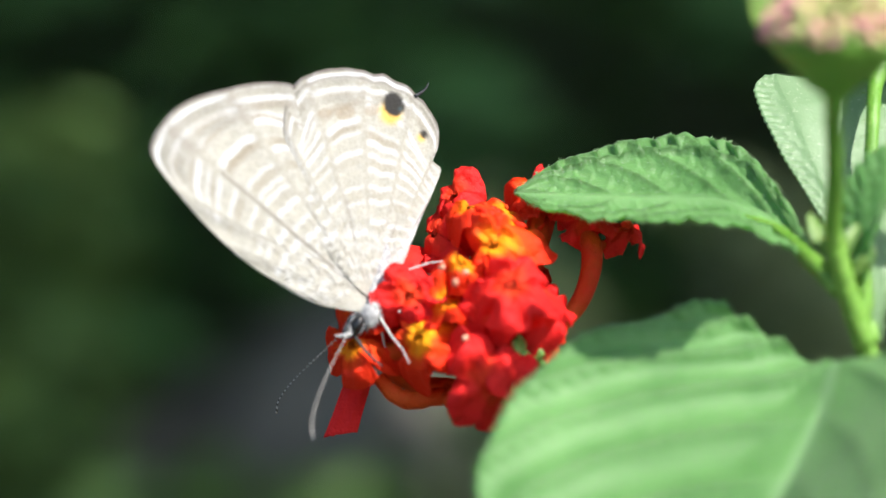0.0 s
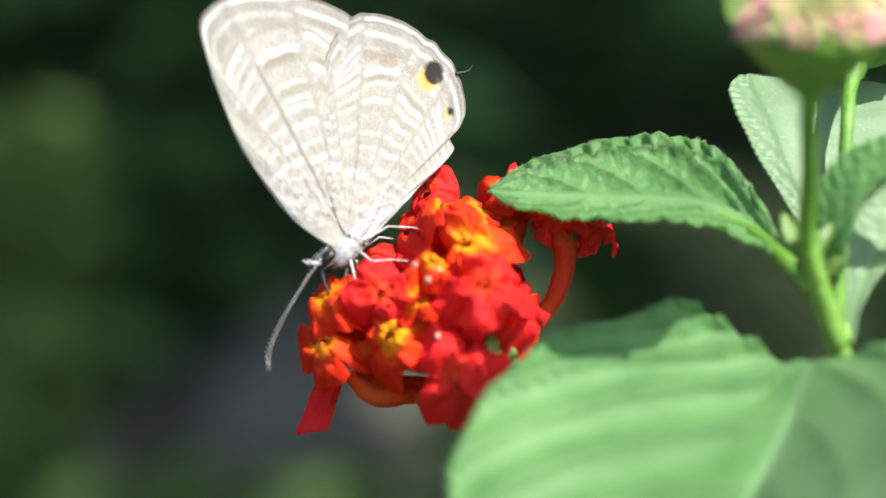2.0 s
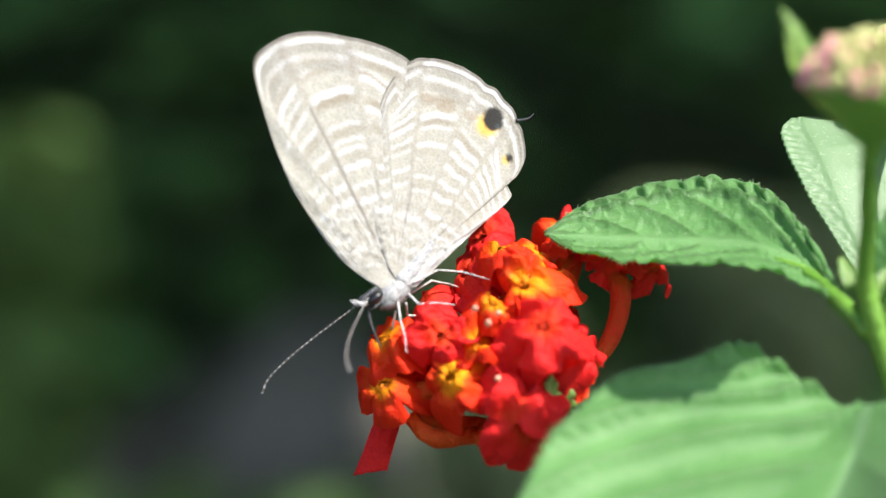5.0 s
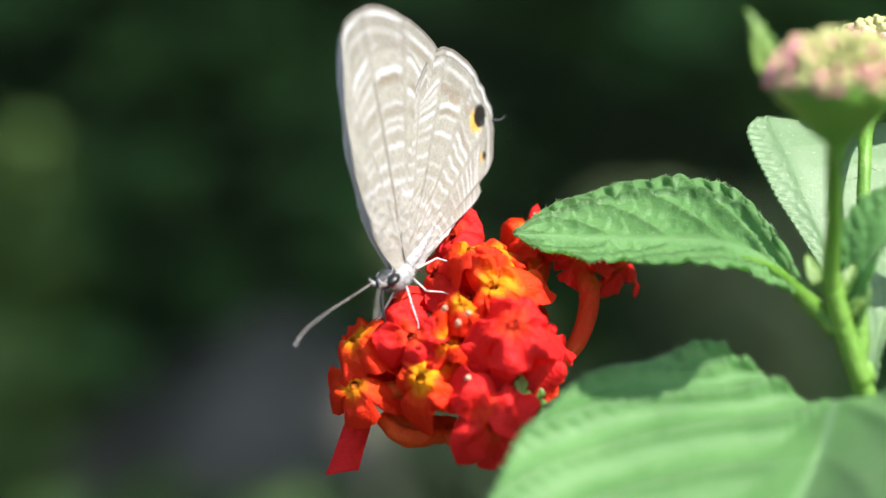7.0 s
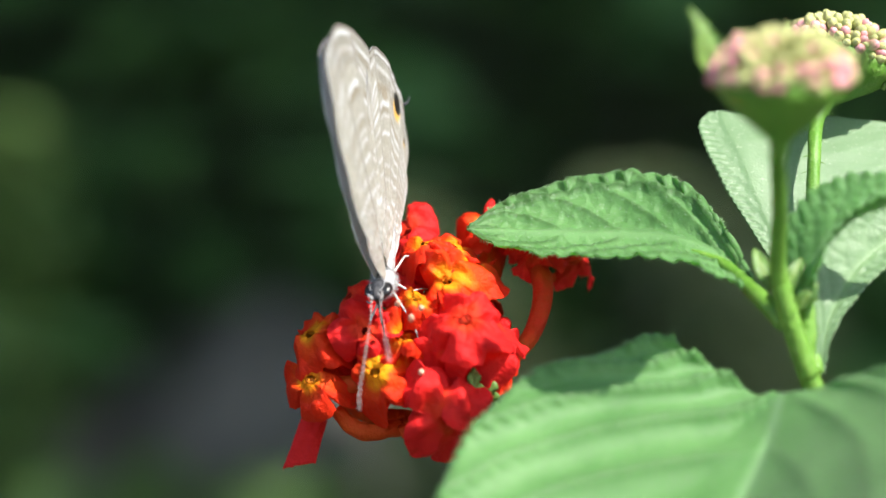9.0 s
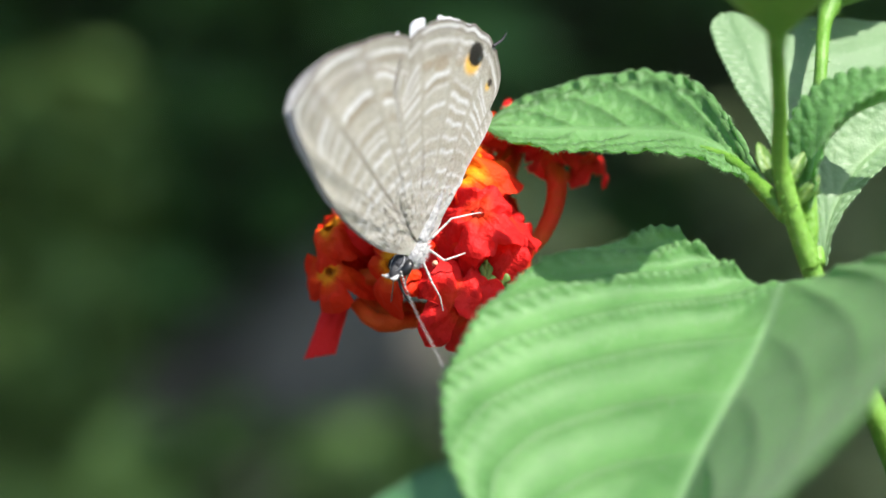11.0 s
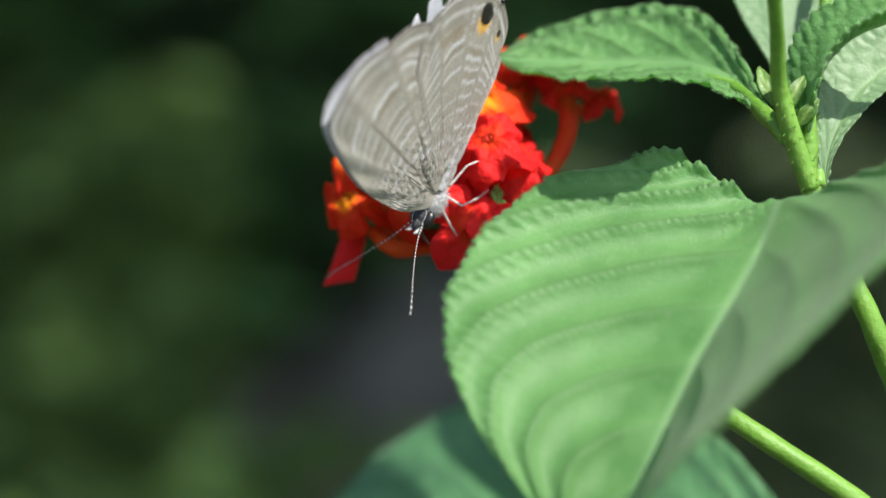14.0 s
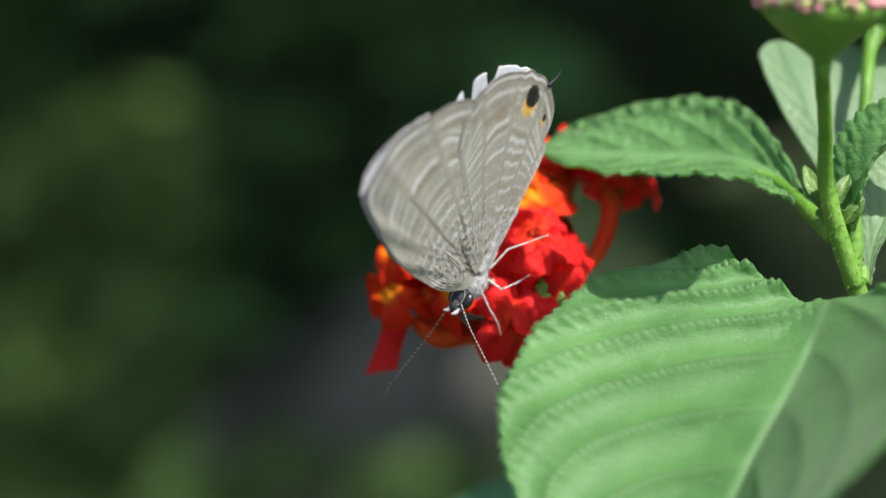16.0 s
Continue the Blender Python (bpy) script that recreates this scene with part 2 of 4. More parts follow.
def thinned(place, x0, x1, y0, y1, share):
    """Leaves a thin place in a crown along the sun's way, over the given stretch at its lower side."""
    def sparse(rng):
        while True:
            p = place(rng)
            low = p - SUN * ((p.z - 1.6) / SUN.z)
            if not (x0 < low.x < x1 and y0 < low.y < y1 and rng.random() < share):
                return p
    return sparse


# a dark sheet, added in place of deep shade, closes the view behind the hedge
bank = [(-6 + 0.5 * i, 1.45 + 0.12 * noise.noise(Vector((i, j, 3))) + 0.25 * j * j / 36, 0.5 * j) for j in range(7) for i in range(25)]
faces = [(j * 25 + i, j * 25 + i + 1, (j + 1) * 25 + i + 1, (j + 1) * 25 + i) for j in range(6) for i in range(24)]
tagged(put("backdrop", mesh("backdrop", bank, faces, BACKING)), "dark sheet added behind the hedge in place of deep shade", "bank", kind="structure")
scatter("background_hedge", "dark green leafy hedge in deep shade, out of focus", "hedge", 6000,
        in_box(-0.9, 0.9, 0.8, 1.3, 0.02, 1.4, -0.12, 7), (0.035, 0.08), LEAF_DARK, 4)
# unseen crown, added to keep the sun off the hedge; thinned to brighten the shrubs
scatter("shade_canopy", "unseen foliage mass added overhead to shade the hedge", "tree crown", 38000,
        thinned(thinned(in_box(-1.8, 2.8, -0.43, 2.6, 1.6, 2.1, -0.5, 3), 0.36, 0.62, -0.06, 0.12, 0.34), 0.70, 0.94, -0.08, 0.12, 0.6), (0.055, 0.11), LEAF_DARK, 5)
scatter("low_plants", "low green weeds in broken light, far out of focus", "weeds", 3000,
        in_box(-0.5, 0.08, 0.6, 0.78, 0.02, 0.42, -0.1, 9), (0.02, 0.045), LEAF_OLIVE, 8)
scatter("background_shrub", "olive green shrub in half shade, far out of focus", "shrub", 3600,
        in_box(-0.34, -0.122, 0.72, 0.84, 0.02, 0.55, -0.05, 8), (0.015, 0.03), LEAF_OLIVE, 9)
scatter("background_shrub", "dull olive shrub in the shade, far out of focus", "shrub", 2800,
        in_box(0.004, 0.165, 0.72, 0.84, 0.02, 0.525, -0.2, 8), (0.015, 0.03), LEAF_DULL, 11)
tagged(put("boulder", mesh("boulder", *blob((-0.052, 0.92, 0.16), (0.16, 0.1, 0.30), rings=24, sides=36, lump=0.15, seed=5), ROCK)), "grey rounded boulder in the shade, blurred", "rock")

# ---------------------------------------------------------------- leaves
def leaf(name, rib, sides, widths, profile, mat, teeth=22, veins=7, pucker=0.5, sag=(0.0, 0.0), parent=None, label="", thick=0.12, seed=0, nu=130, nv=16, slant=1.0, fine=0.5, calm=1.0, cell=1.0, ladder=0.0, hairs=0, other=None, bite=1.0, pale=0.65, furrow_shade=0.0, lower=1.0, zone=1.5, rib_tone=1.0, rib_wide=0.4, crest=0.0, bead=0.0):
    """A toothed, puckered leaf. rib: places along the midrib, base first, in millimetres. sides: for each half its
    direction at the base and at the tip. widths: of the halves. profile: half width along the leaf, from base to tip."""
    mid = spline([tuple(p) for p in rib], nu)
    us = np.linspace(0, 1, nu)
    tang = np.gradient(mid, axis=0)
    tang /= np.linalg.norm(tang, axis=1)[:, None]
    shapes = []
    for prof in (profile, other or profile):
        shape = np.interp(us, *zip(*prof))
        shape = np.convolve(np.pad(shape, 3, mode="edge"), np.ones(7) / 7, "valid")
        shape[-1] = 0.02
        shapes.append(shape)
    length = float(np.sum(np.linalg.norm(np.diff(mid, axis=0), axis=1)))
    dirs = []
    for k, (d0, d1) in enumerate(sides):
        d = np.outer(1 - us, d0) + np.outer(us, d1)
        d /= np.linalg.norm(d, axis=1)[:, None]
        dirs.append(d)
    rows = [(1, s) for s in np.linspace(1, 0, nv, endpoint=False)] + [(0, s) for s in np.linspace(0, 1, nv + 1)]
    top, vein, groove_shade = [], [], []
    for k, s in rows:
        d, wide, shape, tip = dirs[k], widths[k], shapes[k], bite * (lower if k else 1)
        normal = np.cross(tang, d) * (1 if k == 0 else -1)
        normal /= np.linalg.norm(normal, axis=1)[:, None]
        phase = us * veins - slant * (1.0 * s + 0.9 * s * s) + seed * 0.37
        ridge = np.abs(np.sin(math.pi * phase)) ** 0.55
        small = []
        for u, w in zip(us, shape):
            gap = noise.voronoi(Vector(((u * length + 0.45 * s * wide) / cell, s * wide * max(w, 0.3) / cell + 31 * k, seed * 3.0)))[0]
            small.append(min(1, 2.2 * (gap[1] - gap[0])) ** 0.6)
        small = np.array(small)
        if ladder:
            small = np.abs(np.sin(math.pi * (s * wide * shape / ladder + 0.35 * np.sin(6.0 * phase) + 0.12 * us * length))) ** 0.6
        tooth = np.abs(np.sin(math.pi * (us * teeth - 0.9 * s))) ** 0.7
        jag = 1 + (0.9 * tip / wide * 0.45 * tooth - 0.02) * s ** 4
        wave = np.array([noise.noise(Vector((u * 3.1, s * 1.7 + 5 * k, seed))) for u in us])
        h = pucker * ((0.95 - 0.5 * fine) * ridge * (1 + 0.09 * crest * np.exp(-us / 0.12)) + fine * (1 + crest * np.exp(-us / 0.08)) * small) * min(1, s * 5) * np.minimum(1, shape * 3) + 0.24 * tip * (tooth - 0.6) * float(smooth(1 - zone / wide, 1 - 0.3 * zone / wide, s))
        hem = bead * (0 if k else 1) * math.exp(-((s - 1) * wide / 0.16 + zone / 0.16) ** 2) * smooth(0.12, 0.3, us)
        h = h * (calm if k else 1) - 0.2 * hem + sag[k] * s * s * shape + 0.5 * pucker * wave
        top.append(mid + d * (wide * s * shape * jag)[:, None] + normal * h[:, None])
        line = np.clip(1 - np.abs(np.sin(math.pi * phase)) * 7 * (0.5 + s), 0, 1) * pale
        # where crease shade is painted: along veins, between cells, teeth and hem
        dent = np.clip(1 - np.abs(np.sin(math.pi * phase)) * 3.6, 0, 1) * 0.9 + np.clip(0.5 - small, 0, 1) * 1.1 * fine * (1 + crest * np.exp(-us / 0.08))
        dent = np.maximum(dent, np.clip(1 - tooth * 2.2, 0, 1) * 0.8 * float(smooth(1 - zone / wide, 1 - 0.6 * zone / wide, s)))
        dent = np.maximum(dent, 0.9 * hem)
        groove_shade.append(dent * furrow_shade * min(1, s * 4))
        vein.append(np.maximum(line, np.clip(1.3 - s * wide / rib_wide, 0, 1) * rib_tone))
    top = np.array(top) * 0.001 + np.array(CENTRE)
    nr = len(rows)
    grid = top.reshape(-1, 3)
    du = np.gradient(top, axis=1)
    dv = np.gradient(top, axis=0)
    nn = np.cross(du, dv)
    nn /= np.linalg.norm(nn, axis=2)[:, :, None] + 1e-12
    under = (top - nn * thick * 0.001).reshape(-1, 3)
    idx = lambda r, u: r * nu + u
    n = nr * nu
    faces = []
    for r in range(nr - 1):
        for u in range(nu - 1):
            q = (idx(r, u), idx(r, u + 1), idx(r + 1, u + 1), idx(r + 1, u))
            faces.append(q[::-1])
            faces.append(tuple(i + n for i in q))
    ring = [idx(0, u) for u in range(nu)] + [idx(r, nu - 1) for r in range(1, nr)] + [idx(nr - 1, u) for u in range(nu - 2, -1, -1)] + [idx(r, 0) for r in range(nr - 2, 0, -1)]
    for a, b in zip(ring, ring[1:] + ring[:1]):
        faces.append((a, b, b + n, a + n))
    att = np.concatenate([np.array(vein).ravel()] * 2)
    dents = np.concatenate([np.array(groove_shade).ravel()] * 2 + [np.zeros(4 * hairs)])
    spikes, rng = [], random.Random(seed + 50)
    for _ in range(hairs):
        edge = rng.random() < 0.65
        r = rng.choice((0, nr - 1)) if edge else rng.randrange(1, nr - 1)
        u = rng.randrange(3, nu - 3)
        root, n3 = Vector(top[r, u]), Vector(nn[r, u])
        out = Vector(top[r, u] - top[min(r + 1, nr - 1) if r < nr // 2 else r - 1, u]).normalized()
        lead = (n3 * rng.uniform(0.2, 1) + out * (rng.uniform(0.3, 1.2) if edge else 0.3) + Vector((rng.uniform(-0.5, 0.5), 0, rng.uniform(-0.3, 0.5)))).normalized()
        a = lead.orthogonal().normalized() * 0.00003
        b = lead.cross(a).normalized() * 0.00003
        spikes += [root + a, root - a * 0.5 + b, root - a * 0.5 - b, root + lead * rng.uniform(0.00016, 0.00034)]
    base = 2 * n
    for k in range(hairs):
        i = base + 4 * k
        faces += [(i, i + 1, i + 3), (i + 1, i + 2, i + 3), (i + 2, i, i + 3)]
    points = np.vstack([grid, under] + ([np.array([tuple(p) for p in spikes])] if hairs else []))
    att = np.concatenate([att, np.ones(4 * hairs)])
    return put(name, mesh(name, points, faces, mat, attrs={"vein": att, "groove_shade": dents}), parent, label)


def stem(name, places, radii, parent, label="", n=None, mat=None, hairs=0, seed=1):
    pts = [at(*p) for p in places]
    pieces = [tube(pts, [r * 0.001 for r in radii], 14, n or 10 * len(places), 0.02)]
    rng = random.Random(seed)
    line = spline([tuple(p) for p in pts], 60)
    for _ in range(hairs):
        i = rng.randrange(2, 58)
        t = Vector(line[i + 1] - line[i - 1]).normalized()
        d = t.orthogonal().normalized()
        d.rotate(Matrix.Rotation(rng.uniform(0, 6.28), 3, t))
        r = np.interp(i / 59, np.linspace(0, 1, len(radii)), radii) * 0.001
        root = Vector(line[i]) + d * r * 0.9
        pieces.append(tube([root, root + d * 0.00018 + t * 0.00005, root + d * 0.00034 + t * 0.00016], [0.000035, 0.000025, 0.00001], 4, 4))
    v, f = join(*pieces)
    return put(name, mesh(name, v, f, mat or STEM), parent, label)


plant = thing("lantana_plant", "green lantana shrub with a red flower head and pink buds", "flowering plant")

stem("stem", [(21.7, -22.5, 9.9), (21.8, -21.5, 8.5), (22.6, -17, 4.6), (23.2, -13.2, 0.2), (24.9, -12, -4.9), (27.2, -11, -10.1), (29.4, -11, -14.9), (32.1, -9, -22.4), (36, -4, -40)],
     [0.9, 0.5, 0.46, 0.54, 0.64, 0.70, 0.76, 0.86, 1.2], plant, "hairy bright green stem", n=130)
stem("stem", [(36, -4, -40), (45, 5, -120), (40, 0, -300), (0, 0, -502)], [1.2, 2.2, 3, 4], plant, n=60)
stem("stem", [(28.2, -0.2, 12.2), (27.6, -1.4, 10.6), (27.1, -3.4, 8.1), (26.6, -5, 3.3), (26.0, -8, -1.5), (25.8, -10.6, -5.5)], [0.9, 0.5, 0.44, 0.45, 0.5, 0.5], plant, hairs=26)
stem("stem", [(23.0, -13.4, 1.2), (24.1, -12.6, -2.5), (25.2, -12.0, -5.6)], [0.5, 0.58, 0.66], plant, "hairy stem node", hairs=70, seed=5)
stem("stem", [(5.0, 0.5, -6.6), (7.2, -1.5, -9.8), (11, -6, -13.5), (19.5, -12, -20.0), (29.1, -12.4, -26.6), (34.5, -7, -33)], [0.7, 0.62, 0.62, 0.68, 0.72, 0.8], plant, "thin green flower stalk", hairs=0)
stem("stem", [(33.5, -6.5, -36), (31, 0, -34.6), (28.0, 5, -33)], [0.9, 0.7, 0.6], plant)

stem("petiole", [(23.7, -12.2, -2.4), (22.5, -10.5, -0.9), (20.7, -6.7, 1.2), (18.6, -4.9, 2.25)], [0.62, 0.58, 0.42, 0.15], plant, hairs=40, seed=8)
stem("petiole", [(25.05, -12.0, -5.0), (25.1, -11.7, -3.0), (25.2, -11.9, -0.2)], [0.5, 0.62, 0.3], plant, hairs=30, seed=9)

OVATE = [(0, 0.10), (0.06, 0.35), (0.15, 0.68), (0.3, 0.95), (0.45, 1.0), (0.62, 0.86), (0.78, 0.58), (0.9, 0.3), (1, 0)]
BROAD = [(0, 0.50), (0.04, 0.72), (0.10, 0.86), (0.2, 0.96), (0.4, 1.0), (0.6, 0.98), (0.72, 0.86), (0.83, 0.64), (0.93, 0.36), (1, 0)]

SHOULDER = [(0, 0.53), (0.03, 0.62), (0.08, 0.64), (0.13, 0.73), (0.2, 0.86), (0.3, 0.95), (0.45, 1.0), (0.6, 0.98), (0.72, 0.86), (0.83, 0.64), (0.93, 0.36), (1, 0)]

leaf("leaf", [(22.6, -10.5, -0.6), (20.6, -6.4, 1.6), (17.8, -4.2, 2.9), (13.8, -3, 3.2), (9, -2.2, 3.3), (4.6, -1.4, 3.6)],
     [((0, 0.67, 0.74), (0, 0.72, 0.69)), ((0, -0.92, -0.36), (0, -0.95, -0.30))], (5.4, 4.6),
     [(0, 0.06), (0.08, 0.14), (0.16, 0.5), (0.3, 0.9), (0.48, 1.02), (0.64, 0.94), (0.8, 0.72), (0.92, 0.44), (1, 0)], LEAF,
     teeth=17, veins=6, pucker=0.46, zone=1.0, bead=1.0, sag=(-0.5, -0.4), parent=plant, seed=2, fine=0.36, cell=1.1, bite=1.9, lower=0.3, pale=0.0, furrow_shade=1.0, rib_tone=0.35, hairs=900, nu=200, nv=26)
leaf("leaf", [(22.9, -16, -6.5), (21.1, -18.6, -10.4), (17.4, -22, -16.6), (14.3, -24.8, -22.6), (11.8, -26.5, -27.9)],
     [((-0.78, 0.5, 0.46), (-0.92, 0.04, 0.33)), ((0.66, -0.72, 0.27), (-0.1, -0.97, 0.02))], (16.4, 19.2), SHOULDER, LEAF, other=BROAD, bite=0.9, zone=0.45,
     teeth=34, veins=6, pucker=0.72, pale=0.05, furrow_shade=0.5, sag=(-1.0, -0.5), parent=plant, label="large toothed leaf hanging down, folded along the midrib", seed=3, nu=240, nv=44, slant=1.9, fine=0.03, calm=0.26, rib_wide=0.55, ladder=0.72, crest=15, hairs=2600)
leaf("leaf", [(25.2, -4.4, 0.4), (24.0, -2.3, 4.6), (22.8, -0.4, 8.3), (21.6, 1.6, 11.4)],
     [((0.98, 0.05, -0.08), (0.98, 0.08, -0.05)), ((-0.98, 0.0, -0.1), (-0.98, 0.0, -0.05))], (13.0, 2.1),
     [(0, 0.12), (0.25, 0.4), (0.5, 0.8), (0.75, 1.0), (0.96, 0.95), (1, 0.5)], LEAF_PALE, other=[(0, 0.2), (0.2, 0.5), (0.5, 0.9), (0.75, 1.0), (0.9, 0.9), (0.97, 0.6), (1, 0.2)], bite=0.35, pale=0.12, rib_tone=0.2,
     teeth=26, veins=7, pucker=0.05, sag=(-0.4, -0.2), parent=plant, label="pale green upright leaf behind the stems", seed=4)
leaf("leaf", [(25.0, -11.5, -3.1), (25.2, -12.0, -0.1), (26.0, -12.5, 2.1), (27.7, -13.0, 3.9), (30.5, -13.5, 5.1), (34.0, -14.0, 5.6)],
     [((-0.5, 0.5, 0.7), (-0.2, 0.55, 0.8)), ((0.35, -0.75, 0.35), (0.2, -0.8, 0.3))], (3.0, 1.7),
     OVATE, LEAF, teeth=18, veins=7, pucker=0.2, bite=0.7, sag=(0.5, 0.3), parent=plant, seed=5, fine=0.4, cell=0.8, furrow_shade=0.6, pale=0.1, hairs=500)
leaf("leaf", [(26.2, -10.5, -5.5), (26.7, -10.0, -2.7), (28.2, -9.0, 0.2), (30.4, -8.0, 2.3), (33.7, -7.0, 4.1)],
     [((-0.8, 0.1, 0.5), (-0.6, 0.2, 0.75)), ((0.8, -0.25, -0.5), (0.6, -0.3, -0.75))], (3.4, 1.4),
     [(0, 0.1), (0.2, 0.3), (0.45, 0.75), (0.7, 1.0), (0.9, 0.6), (1, 0)], LEAF_PALE, bite=0.3, teeth=20, veins=6, pucker=0.1, sag=(0.3, 0.3), parent=plant, seed=6)
leaf("leaf", [(28.0, 5, -33), (18, 10, -31.2), (6.6, 15, -30.6), (-4.5, 20, -31.8), (-14, 25, -35.2)],
     [((0, 0.62, 0.78), (0, 0.7, 0.7)), ((0, -0.8, -0.6), (0, -0.9, -0.5))], (13, 12), OVATE, LEAF_LOWER,
     teeth=34, veins=8, pucker=0.5, sag=(-2.0, -1.0), parent=plant, label="large dark green lower leaf, out of focus", seed=7)
for k, (b, t, wd) in enumerate((((22.7, -12.6, -0.3), (21.9, -11.6, 2.3), 0.38), ((23.6, -12.4, -0.4), (24.8, -11.8, 1.7), 0.34), ((24.3, -12.6, -1.6), (25.6, -12.8, 0.2), 0.34))):
    b, t = Vector(b), Vector(t)
    leaf("young_leaf", [b, b.lerp(t, 0.5) + Vector((0, -0.25, 0)), t], [((-0.8, 0.35, 0.2), (-0.8, 0.3, 0.1)), ((0.8, 0.35, -0.1), (0.8, 0.3, 0))], (wd * 1.3, wd * 1.3), OVATE, LEAF_YOUNG,
         teeth=3, veins=2, pucker=0.04, bite=0.12, rib_wide=0.1, sag=(0.25, 0.25), parent=plant, label="tiny yellow-green young leaf", seed=10 + k, nu=40, nv=6)


# ---------------------------------------------------------------- bud heads
def bud_head(centre, axis, radius, seed, bracts, label):
    axis = Vector(axis).normalized()
    turn = axis.to_track_quat("Z", "Y").to_matrix()
    rng = random.Random(seed)
    c = at(*centre)
    r = radius * 0.001
    # a shallow green cup
    prof = [(0.12, -1.05), (0.15, -0.82), (0.32, -0.68), (0.52, -0.50), (0.76, -0.28), (0.95, -0.06), (0.86, 0.12), (0.0, 0.3)]
    verts, faces, m = [], [], 28
    for q, z in prof:
        for k in range(m):
            a = 2 * math.pi * k / m
            rr = q * (1 + 0.07 * abs(math.sin(3.5 * a + seed)) - 0.03)
            verts.append(c + turn @ Vector((rr * r * math.cos(a), rr * r * math.sin(a), z * r)))
    for i in range(len(prof) - 1):
        for k in range(m):
            faces.append((i * m + k, i * m + (k + 1) % m, (i + 1) * m + (k + 1) % m, (i + 1) * m + k))
    head = put("bud_head", mesh("receptacle", verts, faces, STEM), plant, label)
    pink = mesh("bud", *blob((0, 0, 0), (0.0003, 0.0003, 0.00042), rings=7, sides=9, lump=0.12), BUD_PINK)
    green = mesh("bud", *blob((0, 0, 0), (0.00028, 0.00028, 0.0004), rings=7, sides=9, lump=0.15, seed=2), BUD_YELLOW)
    count = 210
    for k in range(count):
        z = 1 - (k + 0.5) / count * 1.2
        a = k * 2.39996
        s = math.sqrt(max(0, 1 - z * z))
        a += rng.uniform(-0.09, 0.09)
        d = Vector((s * math.cos(a), s * math.sin(a), 0.62 * z + rng.uniform(-0.04, 0.07)))
        p = c + turn @ (d * r * 0.94 + Vector((0, 0, 0.1 * r)))
        outer = 0.18 if z > 0.35 else 0.5
        ob = put("bud", pink if rng.random() < outer else green, head)
        m4 = (turn @ d.normalized()).to_track_quat("Z", "Y").to_matrix().to_4x4()
        ob.matrix_world = Matrix.Translation(p) @ m4 @ Matrix.Diagonal((*[rng.uniform(0.8, 1.5)] * 3, 1))
    for k in range(bracts):
        a = 2 * math.pi * (k + rng.uniform(-0.2, 0.2)) / bracts + 0.4
        d = turn @ Vector((math.cos(a), math.sin(a), 0))
        if d.y < -0.3:
            continue
        b = c + d * r * 0.86 - axis * r * 0.25
        t = b + d * r * rng.uniform(0.35, 0.6) + axis * r * rng.uniform(0.7, 1.0)
        mm = lambda p: tuple((p - CENTRE) * 1000)
        side = axis.cross(d).normalized()
        leaf("bract", [mm(b), mm(b.lerp(t, 0.5) + d * r * 0.12), mm(t)], [(side, side), (-side, -side)], (0.55, 0.55), OVATE, LEAF_YOUNG,
             teeth=6, veins=4, pucker=0.05, sag=(0.15, 0.15), parent=head, seed=k, nu=24, nv=4, thick=0.1)
    return head


first = bud_head((21.7, -23.5, 11.7), (0.0, -0.15, 1), 4.05, 1, 6, "pink and yellow-green lantana bud cluster in a green cup")
leaf("bract", [(18.5, -23.4, 11.8), (17.4, -23.6, 14.0), (16.5, -23.4, 16.0)], [((-0.5, -0.6, 0.1), (-0.5, -0.6, 0.1)), ((0.4, 0.7, 0.1), (0.4, 0.7, 0.1))], (0.85, 0.85), OVATE, LEAF_YOUNG,
     teeth=6, veins=4, pucker=0.06, sag=(0.3, 0.3), parent=first, label="pointed green bract", seed=9, nu=40, nv=6, thick=0.12)
bud_head((29.6, 0.5, 14.7), (0.4, 0.2, 1), 3.7, 2, 5, "yellow-green lantana bud cluster with pink tips")


# ---------------------------------------------------------------- the red flower head
ROOT = Vector((5.2, -0.6, -6.4))


